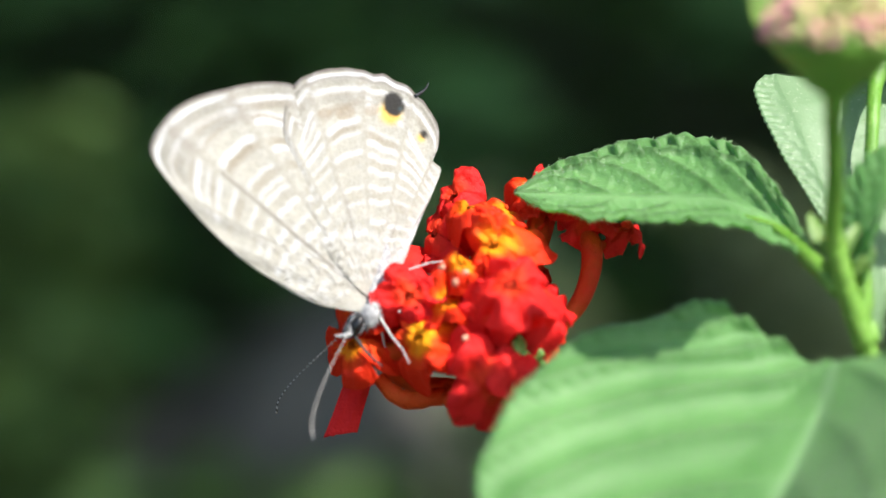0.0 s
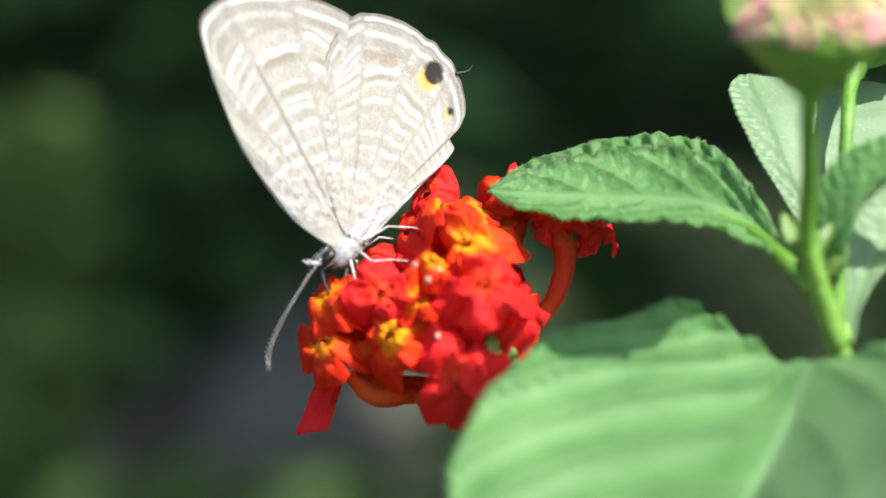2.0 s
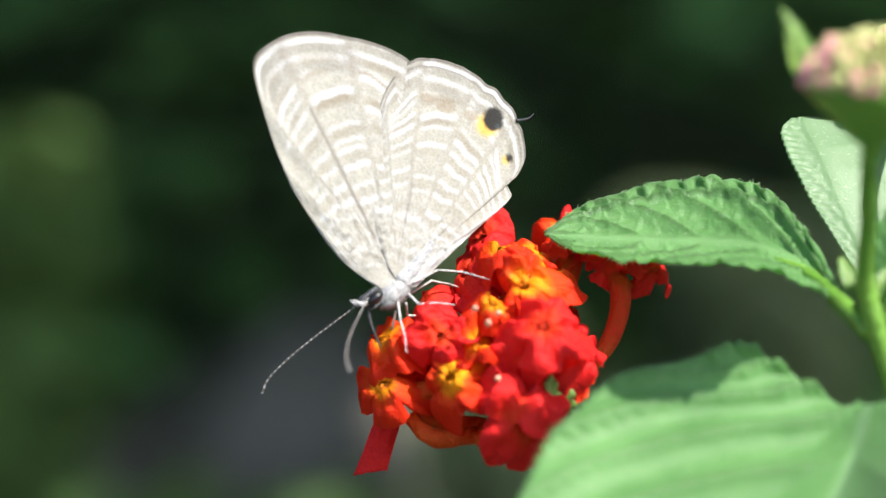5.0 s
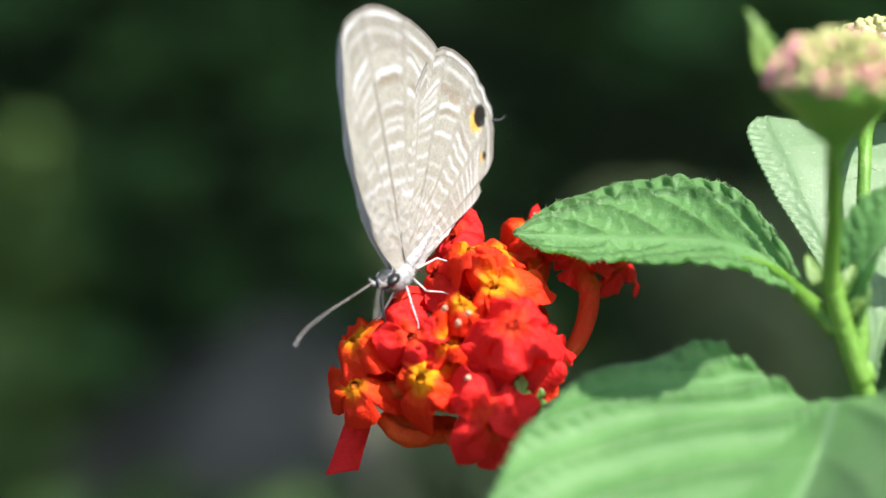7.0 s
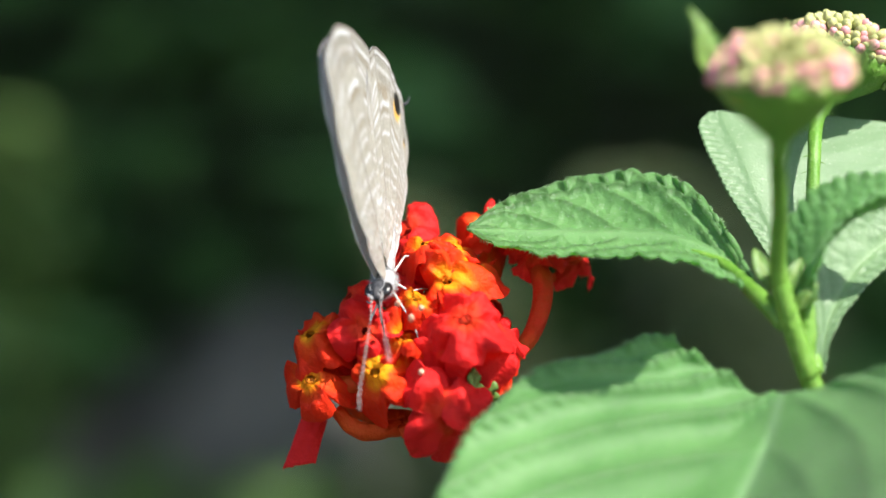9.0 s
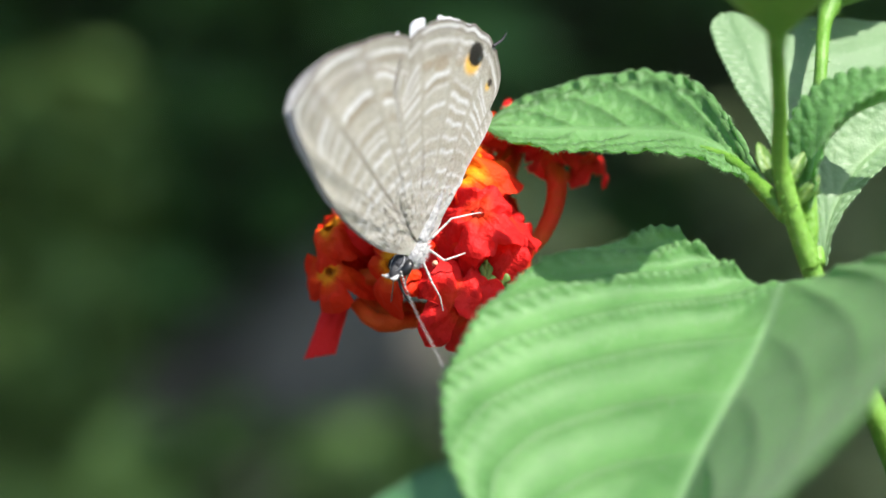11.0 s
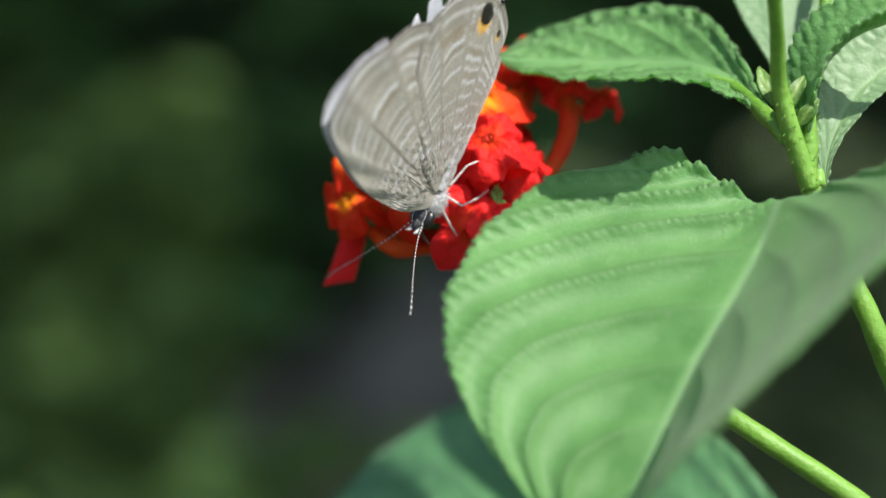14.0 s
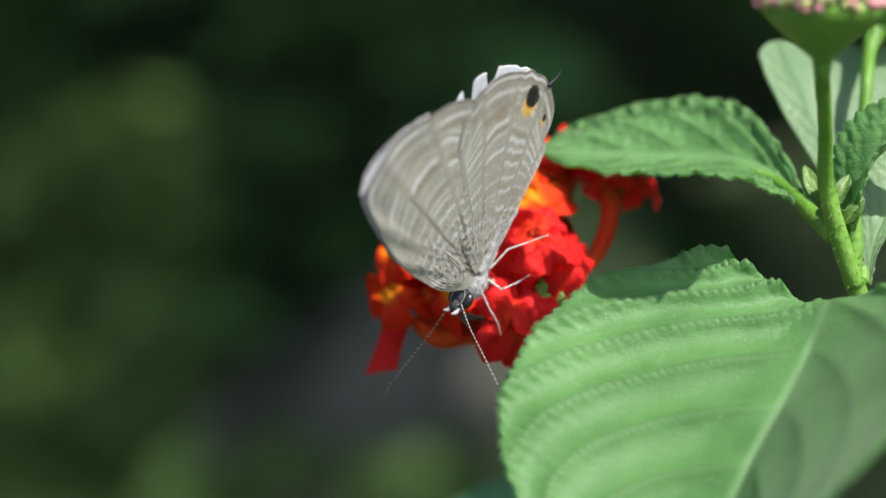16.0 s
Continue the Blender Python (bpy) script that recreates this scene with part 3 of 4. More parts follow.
def floret(place, way, big, mat, parent, seed, long=1.0, roof=None, slim=1.0, lobes=None, spin=None):
    """One floret: a curved tube from the head's base that opens into a ruffled limb of four or five lobes."""
    rng = random.Random(seed)
    p, n = Vector(place), Vector(way).normalized()
    ref = Vector((0.2, -0.1, 1)) if abs(n.z) < 0.9 else Vector((1, 0, 0))
    x = ref.cross(n).normalized()
    y = n.cross(x)
    turned = rng.uniform(0, 6.28)
    spin = turned if spin is None else radians(spin)
    lobes = lobes or rng.choice((3, 4, 4, 5))
    roof = rng.uniform(0.25, 0.75) if roof is None else roof
    m, rings = 72, 14
    verts, faces, reach = [], [], []
    root = ROOT + Vector((rng.uniform(-0.9, 0.9), rng.uniform(-0.9, 0.9), rng.uniform(-0.4, 0.9)))
    neck = p - n * 1.6
    bend = [root.lerp(neck, 0.5) + (n + (p - root).normalized()) * 0.2 * (p - root).length * 0.35]
    if p.x > 8:
        bend = [Vector((7.0, -1.4, -5.2)), Vector((8.6, -1.2, -3.6)), Vector((9.5, p.y * 0.5 - 0.8, -1.5)), Vector((9.6, p.y * 0.7 - 0.4, 0.3))]
    line = spline([root, *bend, neck, p - n * 0.5], 24)
    tang = np.gradient(line, axis=0)
    side = np.cross(tang[0], (0.31, 0.2, 0.9))
    for i in range(24):
        t = tang[i] / np.linalg.norm(tang[i])
        side = side - t * np.dot(side, t)
        side /= np.linalg.norm(side)
        other = np.cross(t, side)
        r = np.interp(i / 23, [0, 0.25, 0.7, 1], [0.4, 0.48, 0.62, 0.6]) * slim
        for k in range(m):
            a = 2 * math.pi * k / m
            verts.append(line[i] + r * (math.cos(a) * side + math.sin(a) * other))
            reach.append(0.25 * i / 23)
    ecc = [rng.uniform(0.7, 1.5) for _ in range(lobes)]
    lift = [rng.uniform(-0.9, 1.1) for _ in range(lobes)]
    curl = [rng.uniform(0.1, 1.2) for _ in range(lobes)]
    for i in range(1, rings + 1):
        q = i / rings
        for k in range(m):
            a = 2 * math.pi * k / m
            la = (a * lobes / (2 * math.pi)) % lobes
            j = int(la) % lobes
            f = la - int(la)
            petal = math.sin(math.pi * f) ** 0.35
            edge = 0.60 + 0.40 * petal * ecc[j]
            edge *= 1 + 0.07 * noise.noise(Vector((math.cos(a) * 4, math.sin(a) * 4, seed)))
            r = big * (0.10 + 0.90 * q) * (q * edge + (1 - q) * 0.7)
            flat = Vector((math.cos(a) * q, math.sin(a) * q, seed * 1.7))
            ruffle = noise.noise(flat * 1.9)
            crumple = noise.noise(Vector((flat.x * 4.2, flat.y * 4.2, seed * 0.9)))
            h = 0.5 * big * q * lift[j] * petal - curl[j] * big * q ** 3 * 0.6 * petal
            h += 0.55 * big * q * ruffle - 0.34 * big * q * q * (1 - petal) + 0.16 * big * q * abs(2 * f - 1) * (1 if j % 2 else -1)
            h += 0.20 * big * q * crumple + 0.07 * big * q * q * noise.noise(flat * 9)
            fold = math.cos(a)
            h -= roof * r * r * fold * fold / big
            r *= 1 - 0.22 * roof * q * fold * fold
            verts.append(p + (math.cos(a + spin) * x + math.sin(a + spin) * y * long) * r + n * (h + 0.12 * big * (q ** 0.5 - 0.5)))
            reach.append(0.39 + 0.61 * q * (0.92 - 0.34 * max(0, math.sin(a + 0.4)) ** 3) + 0.08 * ruffle)
    rows = 24 + rings
    for i in range(rows - 1):
        for k in range(m if i != 23 else 0):
            faces.append((i * m + k, i * m + (k + 1) % m, (i + 1) * m + (k + 1) % m, (i + 1) * m + k))
    faces.append(tuple(24 * m + k for k in range(m)))
    verts = [Vector(v) * 0.001 + CENTRE for v in verts]
    return put("floret", mesh("floret", verts, faces, mat, attrs={"reach": reach}), parent)


flower = put("flower_head", mesh("calyx", *join(
    blob(at(*ROOT), (0.0013, 0.0013, 0.0018), lump=0.3),
    *[tube([at(*(ROOT + Vector((-1.2, -1.2, 0.2)) * 0.3)), at(*(ROOT + Vector((math.cos(a) * 1.7, math.sin(a) * 1.7, 0.6)))), at(*(ROOT + Vector((math.cos(a) * 2.6, math.sin(a) * 2.6, 2.6))))], [0.0006, 0.0008, 0.0002], 8, 12) for a in np.linspace(0, 6.28, 9)[:-1]]),
    LEAF_YOUNG), plant, "round head of red and orange lantana florets")

# place, the way it faces, radius, tone (0 orange, 1 red), length, fold, lobes, spin
FLORETS = (
    ((-5.74, -2.56, -3.04), (-0.38, -0.78, 0.74), 2.78, 0, 0.85, 0.71, 5, 20),
    ((-5.67, -2.86, -6.0), (-0.33, -0.9, 0.48), 2.89, 0, 0.85, 0.49, 4, 60),
    ((-1.54, -5.2, -5.48), (-0.48, -1.01, 0.29), 3.1, 0, 0.85, 0.6, 5, 15),
    ((-2.05, -4.54, -2.83), (-0.06, -0.93, 0.45), 2.46, 1, 0.9, 0.76, 4, 70),
    ((0.23, -4.64, -3.34), (0.28, -0.96, 0.79), 2.57, 0, 0.75, 0.61, 4, 0),
    ((2.2, -6.9, -6.7), (-0.15, -0.97, 0.3), 2.7, 1, 1.1, 0.45, 4, 35),
    ((3.1, -7.1, -8.3), (0.38, -1.04, 0.02), 2.5, 1, 1.3, 0.4, 4, 90),
    ((4.22, -7.46, -2.08), (-0.0, -0.9, 0.52), 3.1, 1, 0.85, 0.61, 5, 25),
    ((6.06, -5.84, -2.83), (0.39, -0.8, 0.41), 2.89, 1, 1.1, 0.56, 4, 55),
    ((3.18, -6.25, -3.84), (-0.29, -1.12, 0.62), 2.35, 1, 0.8, 0.76, 4, 80),
    ((3.13, -4.28, 0.36), (-0.39, -0.76, 0.65), 3.1, 0, 0.75, 0.66, 4, 10),
    ((5.0, -2.7, 1.0), (0.3, -0.95, 0.6), 2.7, 0, 1.0, 0.51, 4, 50),
    ((1.16, -5.03, -0.7), (-0.03, -0.9, 0.6), 2.46, 0, 0.7, 0.7, 4, 30),
    ((1.81, -1.87, 2.72), (-0.25, -0.61, 1.02), 2.46, 0, 0.85, 0.48, 4, 60),
    ((3.61, -1.53, 2.53), (0.01, -0.79, 0.68), 2.35, 0, 0.7, 0.57, 5, 5),
    ((5.9, 2.15, 3.9), (-0.3, -0.75, 0.7), 2.6, 0, 0.8, 0.4, 4, 40),
    ((7.39, 3.25, 4.43), (0.19, -0.6, 1.05), 2.78, 1, 0.9, 0.49, 5, 0),
    ((0.7, 2.44, 3.5), (-0.56, -0.78, 0.78), 2.25, 1, 1.1, 0.75, 4, 45),
    ((-0.54, 0.24, 1.09), (-0.81, -0.56, 0.7), 2.57, 1, 1, 0.7, 4, 10),
    ((-3.29, 0.07, -0.73), (-0.82, -0.63, 0.87), 2.46, 1, 1, 0.65, 4, 35),
    ((9.4, 0.8, 2.1), (0.1, -0.75, 0.65), 2.0, 1, 0.8, 0.3, 4, 20),
    ((12.08, 3.2, 1.42), (0.4, -0.45, 0.8), 1.9, 1, 0.7, 0.2, 4, 0),
    ((-4.67, -0.12, -4.74), (-0.54, -1.01, 0.41), 2.35, 1, 1, 0.6, 4, 0),
    ((-2.6, 0.2, -7.0), (-0.23, -1.1, -0.06), 1.7, 0, 1, 0.79, 5, 50),
)
for k, (place, way, big, tone, long, roof, lobes, spin) in enumerate(FLORETS):
    floret(place, way, big, (FLORET_ORANGE, FLORET_RED)[tone], flower, 11 + 7 * k, long, roof, (1.12 if place[0] < 11 else 0.6) if place[0] > 8 else 1.0, lobes, spin)
rng = random.Random(12)
for k in range(26):
    d = Vector((rng.uniform(-1, 0.6), rng.uniform(-0.75, 0.75), rng.uniform(-0.1, 1))).normalized()
    place = ROOT + Vector((d.x * 7.4, d.y * 4.6, d.z * 7.4 + 0.8)) * rng.uniform(0.72, 0.9)
    place.x = min(place.x, 6.2)
    floret(tuple(place), d + Vector((0, -0.3, 0.2)), rng.uniform(1.8, 2.3), FLORET_ORANGE if rng.random() < 0.5 else FLORET_RED, flower, 300 + k)
stamen = mesh("bud", *blob((0, 0, 0), (0.00022, 0.00022, 0.0004), rings=6, sides=8, lump=0.15), CREAM)
for k, place in enumerate(((0.8, -7.2, -2.0), (-0.03, -6.8, -1.09), (1.44, -6.8, -1.38), (1.42, -7.0, -5.41))):
    ob = put("bud", stamen, flower)
    ob.matrix_world = Matrix.Translation(at(*place)) @ pose(0, 0, 0, 60 + 11 * k, 23 * k, 0)



def limp_floret(line, widths, mat, parent, seed):
    """A withered floret: a flattened, ragged tube that hangs down."""
    rows, m = 30, 28
    mid = spline(line, rows)
    wide = np.interp(np.linspace(0, 1, rows), np.linspace(0, 1, len(widths)), widths)
    verts, faces, reach = [], [], []
    for i in range(rows):
        q = i / (rows - 1)
        for k in range(m):
            a = 2 * math.pi * k / m
            c, s = math.cos(a), math.sin(a)
            crease = 0.16 * noise.noise(Vector((c * 2.5, q * 3, seed))) + 0.06 * math.sin(7 * c + 3 * q)
            rag = 0.18 * noise.noise(Vector((c * 3.0, s * 2.0, seed + 9))) * q ** 6
            verts.append(Vector(mid[i]) + Vector((c * wide[i] * 0.98, (s * 0.28 + crease) * wide[i], 0.16 * c * wide[i] * q + rag)))
            reach.append(0.86 + 0.1 * crease)
    for i in range(rows - 1):
        for k in range(m):
            faces.append((i * m + k, i * m + (k + 1) % m, (i + 1) * m + (k + 1) % m, (i + 1) * m + k))
    faces.append(tuple(range((rows - 1) * m, rows * m)))
    return put("floret", mesh("floret", [v * 0.001 + CENTRE for v in verts], faces, mat, attrs={"reach": reach}), parent, "withered dark red floret hanging limp")


limp_floret([(-5.2, 0.9, -7.6), (-5.5, 0.9, -8.7), (-6.05, 0.8, -10.4), (-6.55, 0.7, -11.9)], (0.72, 0.95, 1.0, 1.12), FLORET_RED, flower, 4)
# orange corolla tubes show from below, two green bracts between
for k, (b, c, t) in enumerate((((-4.05, -1.5, -8.15), (-2.42, -2.0, -9.47), (0.3, -1.6, -9.26)),
                               ((-3.5, 0.0, -7.69), (-1.68, -0.5, -8.59), (0.88, -0.6, -8.78)),
                               ((0.1, -2.5, -9.56), (1.55, -2.5, -9.03), (3.38, -2.0, -7.98)))):
    tv, tf = tube([at(*b), at(*c), at(*t)], [0.00045, 0.00062, 0.00058], 12, 24, 0.04)
    put("corolla_tube", mesh("corolla_tube", tv, tf, FLORET_ORANGE, attrs={"reach": [0.2] * len(tv)}), flower, "bare orange corolla tube")
for k, (b, t) in enumerate((((4.8, -5.6, -8.4), (4.75, -6.3, -5.2)), ((5.7, -4.6, -7.9), (5.5, -5.4, -5.2)))):
    b, t = Vector(b), Vector(t)
    leaf("bract", [b, b.lerp(t, 0.5) + Vector((0, -0.4, 0)), t], [((-0.9, 0.2, 0), (-0.9, 0.2, 0)), ((0.9, 0.2, 0), (0.9, 0.2, 0))], (0.45, 0.45), OVATE, LEAF_YOUNG,
         teeth=4, veins=4, pucker=0.08, sag=(0.2, 0.2), parent=flower, label="yellow-green bract", seed=30 + k, nu=30, nv=5)

# ---------------------------------------------------------------- butterfly
# Its own space: wing bases at the origin, wings in the x-z plane, left side to -y; millimetres.
HEAD = Vector((-1.2, 0, -1.35))
BODY = Vector((0.66, 0, 0.75)).normalized()
FORE = [(-0.9, -0.7), (-3.5, 0.5), (-5.7, 2.4), (-7.9, 4.8), (-9.7, 7.7), (-11.0, 10.3), (-11.5, 11.9), (-11.1, 12.9), (-9.9, 14.0), (-7.9, 14.7),
        (-5.3, 14.9), (-2.9, 14.7), (-1.1, 14.1), (0.9, 12.7), (1.3, 9.2), (0.6, 4.0), (0.3, 1.0)]
HIND = [(-0.8, 0.9), (-2.0, 3.0), (-3.0, 7.7), (-2.8, 11.4), (-1.8, 13.6), (-0.55, 14.55), (1.3, 14.7), (3.1, 14.3), (5.3, 13.2), (6.6, 11.95), (7.4, 10.1),
        (7.35, 8.9), (6.95, 8.1), (6.45, 7.75), (6.75, 7.2), (6.85, 6.75), (5.8, 5.4), (4.2, 3.5), (2.75, 1.65), (1.3, -0.2)]
TAN, WHITE, SHADE, SMOKE = (np.array(c) for c in ((0.43, 0.414, 0.365), (0.675, 0.685, 0.705), (0.45, 0.43, 0.385), (0.15, 0.135, 0.12)))


def wing(name, outline, hind, side, opened, torn, parent, label):
    """A thin wing: patterned outside, pale inside. side: -1 left, 1 right. opened: degrees away from the middle plane."""
    nu, nv = 170, 90
    rim = spline(outline, nu)
    us = np.linspace(0, 1, nu)
    cells = 9 if not hind else 10
    q = us * cells
    cell = np.floor(q).astype(int)
    f = q - cell
    rng = random.Random(7 if hind else 3)
    shift = np.array([rng.uniform(-0.034, 0.034) for _ in range(cells + 1)])[cell]
    if torn:
        cut = np.ones(nu)
        tears = ((0.60, 0.015, 0.06), (0.66, 0.02, 0.08), (0.72, 0.012, 0.05)) if not hind else ((0.225, 0.010, 0.13), (0.29, 0.007, 0.20), (0.345, 0.006, 0.17), (0.40, 0.008, 0.14), (0.46, 0.012, 0.08))
        for c, wd, deep in tears:
            cut -= deep * smooth(-wd - 0.006, -wd + 0.002, us - c) * (1 - smooth(wd - 0.002, wd + 0.004, us - c))
        if hind:
            cut -= 0.05 * np.interp(us, (0.2, 0.234, 0.284, 0.297, 0.340, 0.351, 0.394, 0.408, 0.45), (0, 1.0, 0.0, 0.7, 0.1, 0.0, 0.5, 0.5, 0.0))
        cut += 0.012 * np.array([noise.noise(Vector((u * 60, 2.0, 0.0))) for u in us])
        rim = rim * cut[:, None] * (1.0 if hind else 0.96)
    elif hind:
        rim = rim * (1 + 0.013 * np.array([noise.noise(Vector((u * 45, 7.0, 0.0))) for u in us]) * smooth(0.25, 0.4, us))[:, None]
    scallop = 1 - 0.006 * (1 - np.sin(math.pi * f)) * smooth(0.3, 0.5, us)
    vs = np.linspace(0, 1, nv) ** 0.85
    pts = np.einsum("v,ux->vux", vs, rim * scallop[:, None])
    X, Z = pts[..., 0], pts[..., 1]
    V = np.repeat(vs[:, None], nu, 1) + shift[None, :] * smooth(0.2, 0.5, vs)[:, None] + 0.012 * (np.sin(math.pi * f) - 0.6)[None, :]
    V = np.repeat(vs[:, None], nu, 1) * 0.3 + V * 0.7

    def band(a, b, soft=0.008):
        return smooth(a - soft, a + soft, V) * (1 - smooth(b - soft, b + soft, V))

    # how far out a place lies, in steps parallel to the outer margin
    ax, bx, top_, bend, mid_ = ((0.25, 0.97), (0.97, -0.25), 14.8, 0.105, 0.9) if hind else ((-0.40, 0.92), (0.92, 0.40), 16.3, 0.085, 1.8)
    along = np.maximum(X * ax[0] + Z * ax[1], 0.05)
    across = X * bx[0] + Z * bx[1]
    wide_ = across * np.clip(top_ / along, 1, 1.5)
    T = along / (top_ - bend * (wide_ + mid_) ** 2).clip(6.0)
    arc = 0.007 * (np.sin(math.pi * f) - 0.6)[None, :] + 0.15 * shift[None, :]
    wob = np.array([noise.noise(Vector((u * 30, 0.0, 3.0 if hind else 9.0))) for u in us]) * 0.014
    T = T + (arc + wob[None, :]) * smooth(0.2, 0.5, T)

    def stripe(c, half, soft=0.007):
        return smooth(c - half - soft, c - half + soft, T) * (1 - smooth(c + half - soft, c + half + soft, T))

    grain = np.array([[noise.noise(Vector((x * 1.6, z * 1.6, 4.0))) for x, z in zip(rx[::2], rz[::2])] for rx, rz in zip(X[::2], Z[::2])])
    grain = np.repeat(np.repeat(grain, 2, 0), 2, 1)[:nv, :nu]
    col = np.ones((nv, nu, 3)) * TAN * (1 + 0.16 * grain)[..., None]

    def lay(fac, c):
        nonlocal col
        fac = np.clip(fac, 0, 1)[..., None]
        col = col * (1 - fac) + c * fac
    lay(1 - smooth(0.12, 0.45, T), SHADE)
    # pairs of white lines, broken and stepped at each vein, with brown between the two of a pair
    pairs = ((0.27, 0.335), (0.41, 0.475), (0.555, 0.62), (0.695, 0.755), (0.815, 0.86)) if hind else ((0.33, 0.395), (0.465, 0.53), (0.60, 0.66), (0.725, 0.785), (0.84, 0.88))
    dash = random.Random(21 if hind else 13)
    slant_ = 0.02 * (f - 0.5)[None, :]
    for low_, high_ in pairs:
        for j in range(cells):
            step = dash.uniform(-0.015, 0.015) + slant_
            mask = ((cell == j) * smooth(0.02, 0.14, f) * (1 - smooth(0.86, 0.98, f)))[None, :]
            if not hind:
                mask = mask * (1 - smooth(0.80, 0.92, V) * (us < 0.36)[None, :])
            half = (high_ - low_) / 2
            outer = 0.28 + 0.72 * float(smooth(0.5, 0.78, low_))
            lay(stripe(low_ + half + step, half * (0.7 + 0.4 * outer), 0.012) * mask * dash.uniform(0.4, 1.0) * outer, TAN * (0.69, 0.62, 0.53))
            for c in (low_, high_):
                lay(stripe(c + step + dash.uniform(-0.005, 0.005), dash.uniform(0.006, 0.011) * (0.8 + 0.7 * outer), 0.008) * mask * dash.choice((0.15, 0.6, 0.9, 1.0)), WHITE)
    if hind:
        for cx, cz, r in ((1.5, 11.7, 0.62), (3.3, 11.5, 0.5), (0.1, 12.0, 0.45)):
            lay((1 - smooth(r * 0.7, r, np.hypot((X - cx) * 0.75, (Z - cz) * 1.3))) * 0.8, TAN * (0.78, 0.68, 0.58))
    outside = (smooth(0.33, 0.40, us) * (1 - smooth(0.78, 0.86, us)) if not hind else smooth(0.2, 0.3, us) * (1 - smooth(0.70, 0.78, us)))[None, :]
    spot = np.clip(np.sin(math.pi * f) * 1.8 - 0.5, 0, 1)[None, :]
    lay(band(0.855, 0.895) * (0.1 + 0.9 * spot) * 0.9 * outside, TAN * 0.76)
    lay(band(0.90, 0.922) * 0.8 * outside, WHITE)
    lay(band(0.925, 0.965) * (0.3 + 0.7 * spot) * 0.8 * outside, TAN * 0.70)
    lay(band(0.965, 0.982, 0.004) * outside, WHITE)
    rimward = np.repeat(vs[:, None], nu, 1)
    ends = np.clip(1 - 3.2 * np.minimum(f, 1 - f), 0, 1)[None, :]
    lay(smooth(0.80, 0.88, rimward) * (1 - smooth(0.975, 0.985, rimward)) * ends * outside * (0.3 if hind else 0.55), SMOKE * 1.7)
    lay(smooth(0.87, 0.89, rimward) * (1 - smooth(0.905, 0.925, rimward)) * spot * outside * (0.25 if hind else 0.5), TAN * (0.7, 0.62, 0.54))
    lay(smooth(0.955, 0.958, rimward) * (1 - smooth(0.964, 0.967, rimward)) * outside * (0.8 if hind else 0.0), SMOKE * 1.3)
    lay(smooth(0.982, 0.988, rimward) * outside, SMOKE)
    # creases that run out from the base, and rings of raised scales about it
    for turn_, far_ in ((0.30, 0.62), (0.52, 0.5), (0.74, 0.55)) if not hind else ((0.36, 0.5), (0.6, 0.45)):
        away = np.abs(us[None, :] - turn_ - 0.05 * np.sin(V * 4))
        lay((1 - smooth(0.003, 0.010, away)) * smooth(0.05, 0.15, V) * (1 - smooth(far_ - 0.1, far_, V)) * 0.55, SMOKE * 1.4)
    rings = np.sin(T * 95 + 5 * grain) * 0.5 + 0.5
    lay(smooth(0.55, 0.85, rings) * (1 - smooth(0.25, 0.42, T)) * smooth(0.04, 0.1, T) * 0.4, WHITE)
    # veins
    near = np.minimum(f, 1 - f)
    lay((1 - smooth(0.0, 0.07, near))[None, :] * smooth(0.12, 0.3, V) * 0.22, SMOKE * 1.9)
    lay((smooth(0.08, 0.13, near) * (1 - smooth(0.16, 0.24, near)))[None, :] * smooth(0.2, 0.35, V) * 0.1, WHITE)
    if not hind:
        lay((1 - smooth(0.02, 0.06, np.abs(us - 0.02)))[None, :] * np.ones_like(V) * 0.6, SHADE * 1.1)
        main = np.abs((X + 1.0) * 0.80 + (Z - 1.2) * 0.60)
        lay((1 - smooth(0.04, 0.16, main)) * (V < 0.72) * smooth(0.1, 0.2, V) * 0.75, SMOKE * 1.3)
    else:
        # shade in the fold under the forewing, painted along the leading edge
        lay((1 - smooth(0.0, 0.022, us))[None, :] * smooth(0.05, 0.15, V) * (1 - smooth(0.5, 0.65, V)) * 0.45, SMOKE * 1.4)
        lay(smooth(0.74, 0.80, us)[None, :] * 0.55 * np.ones_like(V), WHITE * 0.93)
        glow = np.hypot((X - 4.5) * 1.0, Z - 11.1)
        lay((1 - smooth(0.5, 1.0, glow)), np.array((0.78, 0.47, 0.11)))
        lay(1 - smooth(0.66, 0.80, np.hypot((X - 4.85) * 1.05, (Z - 11.6) * 0.92)), np.array((0.012, 0.011, 0.010)))
        lay((1 - smooth(0.05, 0.18, np.hypot(X - 5.15, Z - 11.2))) * 0.25, np.array((0.1, 0.25, 0.3)))
        lay(1 - smooth(0.1, 0.42, np.hypot(X - 6.1, Z - 9.1)), np.array((0.80, 0.50, 0.12)))
        lay(1 - smooth(0.2, 0.32, np.hypot(X - 6.35, Z - 9.3)), np.array((0.02, 0.018, 0.016)))
    inner = np.ones((nv, nu, 3)) * np.array((0.82, 0.86, 0.92))
    edge = 0.75 * smooth(0.96, 0.995, vs)[:, None, None] * smooth(0.34, 0.45, us)[None, :, None] * (0 if hind else 1)
    inner = inner * (1 - edge) + np.array((0.12, 0.11, 0.11)) * edge
    # relief along the veins, and a gentle bow
    wave = 0.06 * np.cos(2 * math.pi * q)[None, :] * (smooth(0.25, 0.9, vs) * vs ** 1.5)[:, None]
